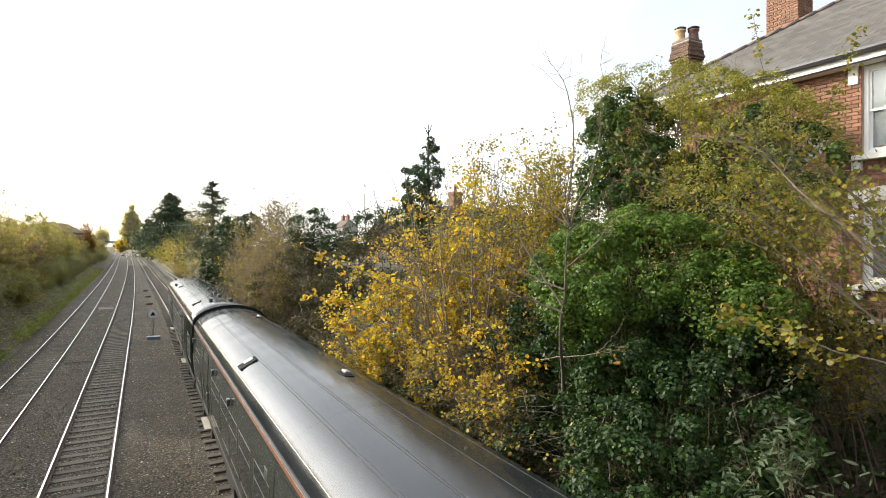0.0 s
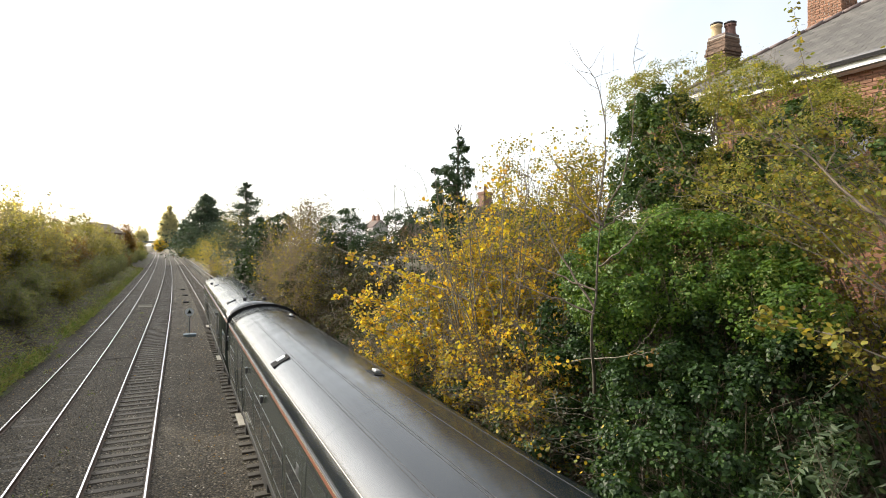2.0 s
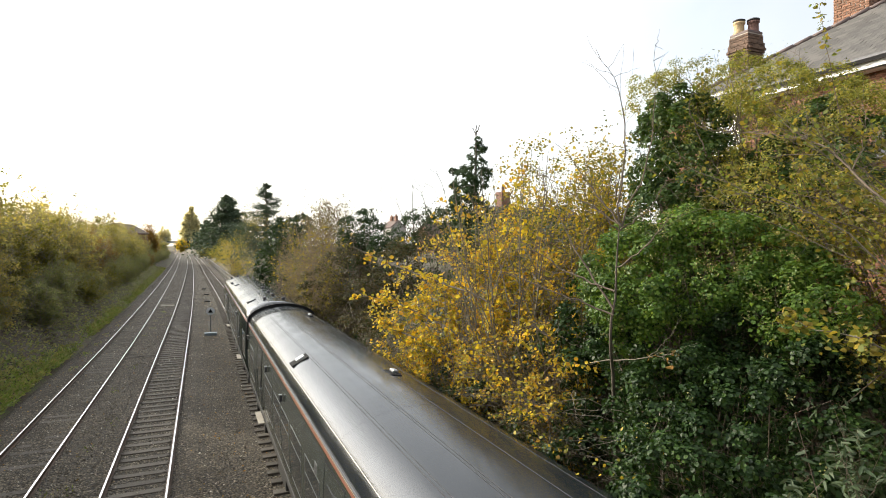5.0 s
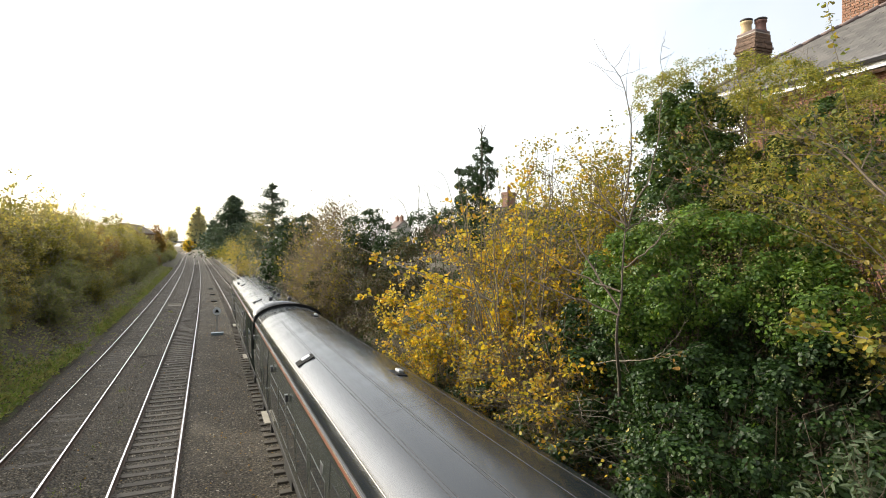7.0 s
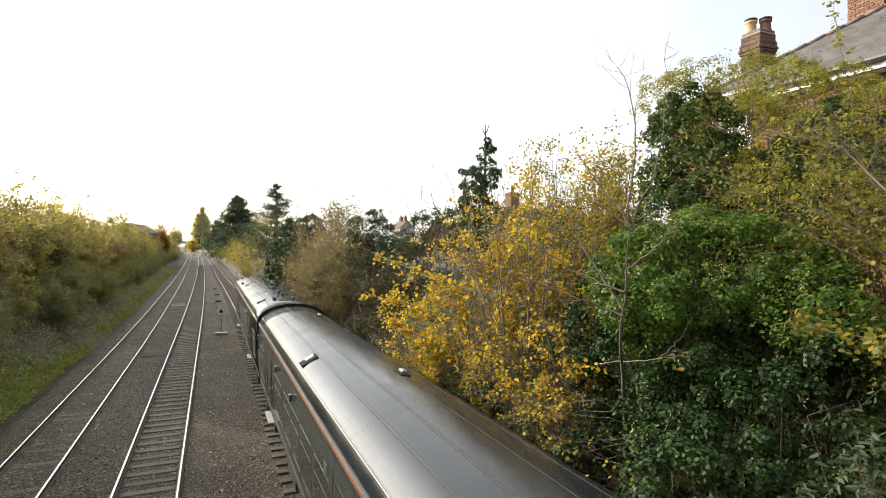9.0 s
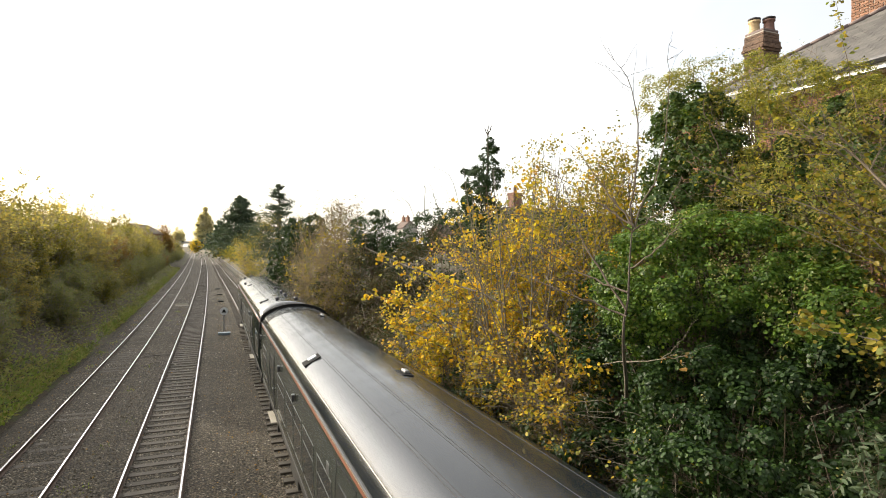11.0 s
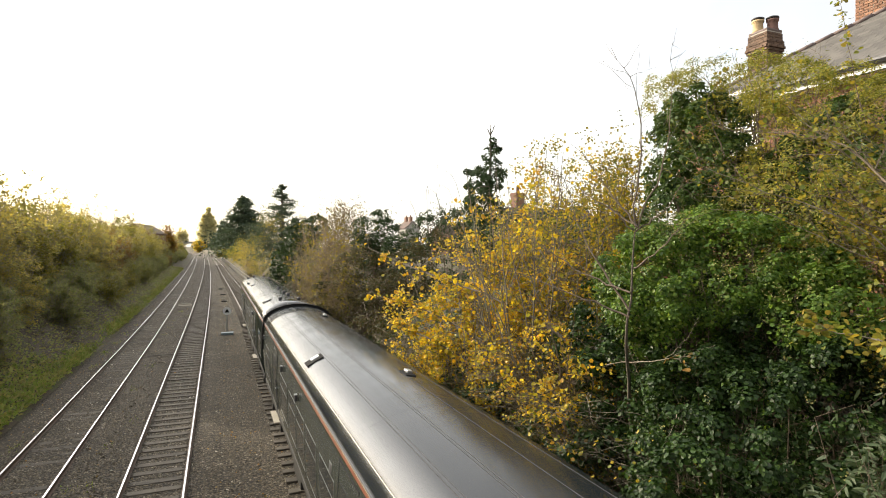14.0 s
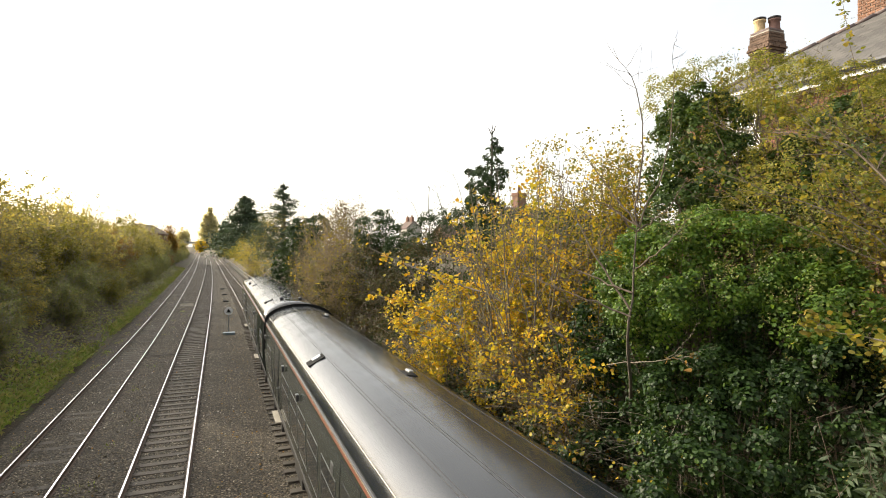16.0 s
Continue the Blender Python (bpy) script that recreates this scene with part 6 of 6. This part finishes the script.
def undergrowth():
    """Leaf litter, brambles and low ivy that cover the slope between the shrubs."""
    rng = np.random.default_rng(91)
    n = 50000
    y = 2 + rng.random(n) ** 1.6 * 110
    s = rng.uniform(5.0, 11.5, n)
    p = np.array([(a + bend(b), b, bank(a, b)) for a, b in zip(s, y)])
    p[:, 2] += np.abs(rng.normal(0, 0.35, n)) * (0.6 + 0.4 * np.sin(y * 0.9) * np.cos(s * 1.3))
    v, f = leaf_arrays(rng, p, 0.13, 0.7, simple=True)
    tagged(raw("undergrowth", v, f, DARK_LEAF), "dark low brambles and ivy over the slope", "undergrowth", kind="stuff")
    n = 36000
    y = 14 + rng.random(n) ** 1.5 * 160
    s = -6.9 - np.abs(rng.normal(0, 1, n)) * np.where(y < 34, 1.1, 0.45)
    thick = np.sin(y * 0.55) + np.sin(y * 0.23 + 1) + np.where(y < 34, 1.6, -0.2) + rng.normal(0, 1.4, n) > 0
    y, s = y[thick], s[thick]
    n = len(y)
    s = s - np.array([spread(b) for b in y])
    p = np.array([(a + bend(b), b, bank(a, b)) for a, b in zip(s, y)])
    p[:, 2] += rng.uniform(0, 0.12, n)
    v, f = leaf_arrays(rng, p, 0.24, 0.3, -0.6, 0.0, simple=True)
    tagged(raw("verge_grass", v, f, GRASS), "fresh green grass and weeds along the ballast edge", "grass", kind="stuff")
    n = 30000
    y = 16 + rng.random(n) ** 1.4 * 150
    s = rng.uniform(-15, -7.6, n)
    p = np.array([(a + bend(b), b, bank(a, b)) for a, b in zip(s, y)])
    p[:, 2] += np.abs(rng.normal(0, 0.3, n))
    v, f = leaf_arrays(rng, p, 0.17, 0.6, simple=True)
    tagged(raw("bank_scrub", v, f, BANK_GREEN), "low green and brown scrub on the bank", "undergrowth", kind="stuff")


def debris():
    """Rubble and cut branches on the bank, weeds and fallen leaves on the ballast, loose stones."""
    rng = np.random.default_rng(17)
    n = 700
    y = rng.uniform(38, 62, n)
    s = rng.uniform(-10.6, -8.2, n)
    a = np.array([(p + bend(q), q, bank(p, q) + 0.06) for p, q in zip(s, y)])
    d = rng.normal(0, 1, (n, 3)) * np.array([0.5, 0.6, 0.12])
    lines = curves(rng, a, a + d, 4, np.array([0, 0, 0.08]), 0.05)
    v, f = tubes(lines, np.linspace(0.03, 0.012, 4)[None] * np.ones((n, 1)), 4)
    tagged(raw("brushwood", v, f, PALE_BARK), "grey cut brushwood lying on the bank", "brushwood", kind="stuff")
    n = 9000
    y = 13 + rng.random(n) ** 1.5 * 70
    s = rng.uniform(-6.3, 1.9, n)
    z = np.interp(s, [-6.35, -5.95, -5.7, -5.5, -4.08, -3.9, -2.5, -2.28, -0.86, -0.64, 0.4, 1.2, 1.9], [-0.22, -0.14, -0.125, -0.16, -0.16, -0.13, -0.125, -0.17, -0.17, -0.13, -0.22, -0.22, -0.19])
    r = rng.uniform(0.014, 0.04, n)
    off = rng.normal(0, 1, (n, 6, 3)) * 0.28
    octa = np.array([[1, 0, 0], [-1, 0, 0], [0, 1, 0], [0, -1, 0], [0, 0, 0.8], [0, 0, -0.8]], dtype=float)
    v = (np.stack([s, y, z + 0.008], 1)[:, None] + (octa[None] + off) * r[:, None, None]).reshape(-1, 3)
    tri = np.array([[0, 2, 4], [2, 1, 4], [1, 3, 4], [3, 0, 4], [2, 0, 5], [1, 2, 5], [3, 1, 5], [0, 3, 5]])
    f = (np.arange(n)[:, None, None] * 6 + tri[None]).reshape(-1, 3)
    tagged(raw("loose_stone_cover", v, f, STONE_MIX), "loose angular ballast stones", "stones", kind="stuff")
    n = 1500
    y = 13 + rng.random(n) ** 1.3 * 60
    s = np.concatenate([rng.normal(-3.2, 0.5, n // 3), rng.normal(0.6, 0.7, n // 3), rng.normal(-6.0, 0.4, n - 2 * (n // 3))])
    p = np.stack([s, y, np.full(n, -0.15)], 1)
    v, f = leaf_arrays(rng, p, 0.07, 0.7, 0.0, 2.0)
    tagged(raw("leaf_litter", v, f, RUST_MIX), "scattered fallen brown leaves on the ballast", "leaves", kind="stuff")
    n = 900
    hub = rng.random((30, 2)) * np.array([1.0, 46.0]) + np.array([0.0, 15.0])
    hub[:, 0] = np.where(rng.random(30) < 0.5, -3.2 + rng.normal(0, 0.3, 30), -6.1 + rng.normal(0, 0.2, 30))
    k = rng.integers(0, 30, n)
    p = np.stack([hub[k, 0] + rng.normal(0, 0.12, n), hub[k, 1] + rng.normal(0, 0.3, n), np.full(n, -0.19)], 1)
    v, f = leaf_arrays(rng, p, 0.13, 0.22, -1.0, 0.0)
    tagged(raw("trackside_weed_cover", v, f, GRASS), "small green weeds between the tracks", "weeds", kind="stuff")


STONE_MIX = island_material("loose_stone", [(0, (0.08, 0.068, 0.05)), (0.5, (0.18, 0.155, 0.118)), (0.9, (0.30, 0.265, 0.21)), (1, (0.58, 0.53, 0.46))], 0.9)


# scrub leaves lightened too, the glare over the bank put into their colour
BANK_GREEN = leaf_material("veiled_scrub_leaf", [(0.19, 0.24, 0.13), (0.27, 0.31, 0.17), (0.34, 0.30, 0.19), (0.22, 0.25, 0.14)], 0.5, 0.65)


def left_bank():
    rng = random.Random(5)
    leafs = (OCHRE, OLIVE, LIME_LEAF, BANK_GREEN, OCHRE, RUST_MIX)
    words = ("autumn shrub with thinning ochre leaves", "shrub with olive green leaves and grey twigs", "shrub with yellow-green leaves", "dense dark green shrub", "spreading shrub with ochre leaves", "shrub with rusty brown leaves")
    tmpl = []
    y, k = 24.0, 0
    while y < 330:
        for s, big in ((-9.9, 0.62), (-12.4, 0.95), (-15.2, 1.25)):
            ss = s + rng.uniform(-0.7, 0.7)
            yy = y + rng.uniform(-1.2, 1.2)
            i = 3 if big < 0.7 and rng.random() < 0.75 else rng.choice((0, 0, 1, 2, 4, 4, 5, 1))
            ss -= spread(yy)
            at = (ss + bend(yy), yy, bank(ss, yy) - 0.1)
            made = [t for t in tmpl if t[0] == i]
            grow = big * rng.uniform(0.85, 1.2)
            if len(made) < 1:
                ob = plant("bank_shrub", words[i] + " on the bank", "shrub", at, [(at[0], at[1], at[2] + 3.0, 2.1, 2.1, 2.7), (at[0] - 0.9, at[1] + 1, at[2] + 2.2, 1.8, 1.8, 2.0), (at[0] + 0.7, at[1] - 1, at[2] + 1.6, 1.5, 1.5, 1.5)], leafs[i], stems=60, twigs=7, leaves=10000, size=0.145, seed=40 + i, twig_len=0.95, clump=0.1, radius=0.03, width=0.7, bark=GREY_TWIG, bare=0.45, fine=0.008, simple=True, group="shrubs of the opposite bank")
                ob.scale = (grow,) * 3
                tmpl.append((i, ob))
            else:
                ob = made[0][1]
                m = Matrix.Translation(at) @ Matrix.Rotation(rng.uniform(0, 6.28), 4, "Z") @ Matrix.Scale(grow / ob.scale[0], 4)
                copy_thing(ob, m)
            k += 1
        y += 3.0 + y * 0.022


def shade_trees():
    """Taller growth added on the bank towards the bridge, mostly out of view, to shade the low growth opposite."""
    for i, (x, y, k) in enumerate(((-13.4, -3, 1.2), (-14.2, 3.5, 1.3), (-13.0, 9.0, 1.4), (-14.5, 14.0, 1.55), (-13.2, 18.5, 1.6), (-14.4, 22.5, 1.6), (-17.0, 18, 1.6))):
        z = bank(x, y)
        plant("bank_tree", "tall autumn tree near the bridge, added to cast shade", "tree", (x, y, z), [(x, y, z + 3.4 * k, 1.9 * k, 1.9 * k, 2.4 * k), (x + 0.6, y + 1.0, z + 2.0 * k, 1.8 * k, 1.8 * k, 1.6 * k)], OCHRE, stems=60, twigs=7, leaves=9000, bark=GREY_TWIG, bare=0.45, fine=0.008, simple=True, size=0.17, seed=70 + i, twig_len=1.1, clump=0.2, radius=0.05, width=0.7, group="trees near the bridge")


right_bank()
shade_trees()
sapling()
single_limbs()
undergrowth()
debris()
left_bank()


def motions():
    """Nothing in this place moves but the eye: the coaches stand still."""


motions()
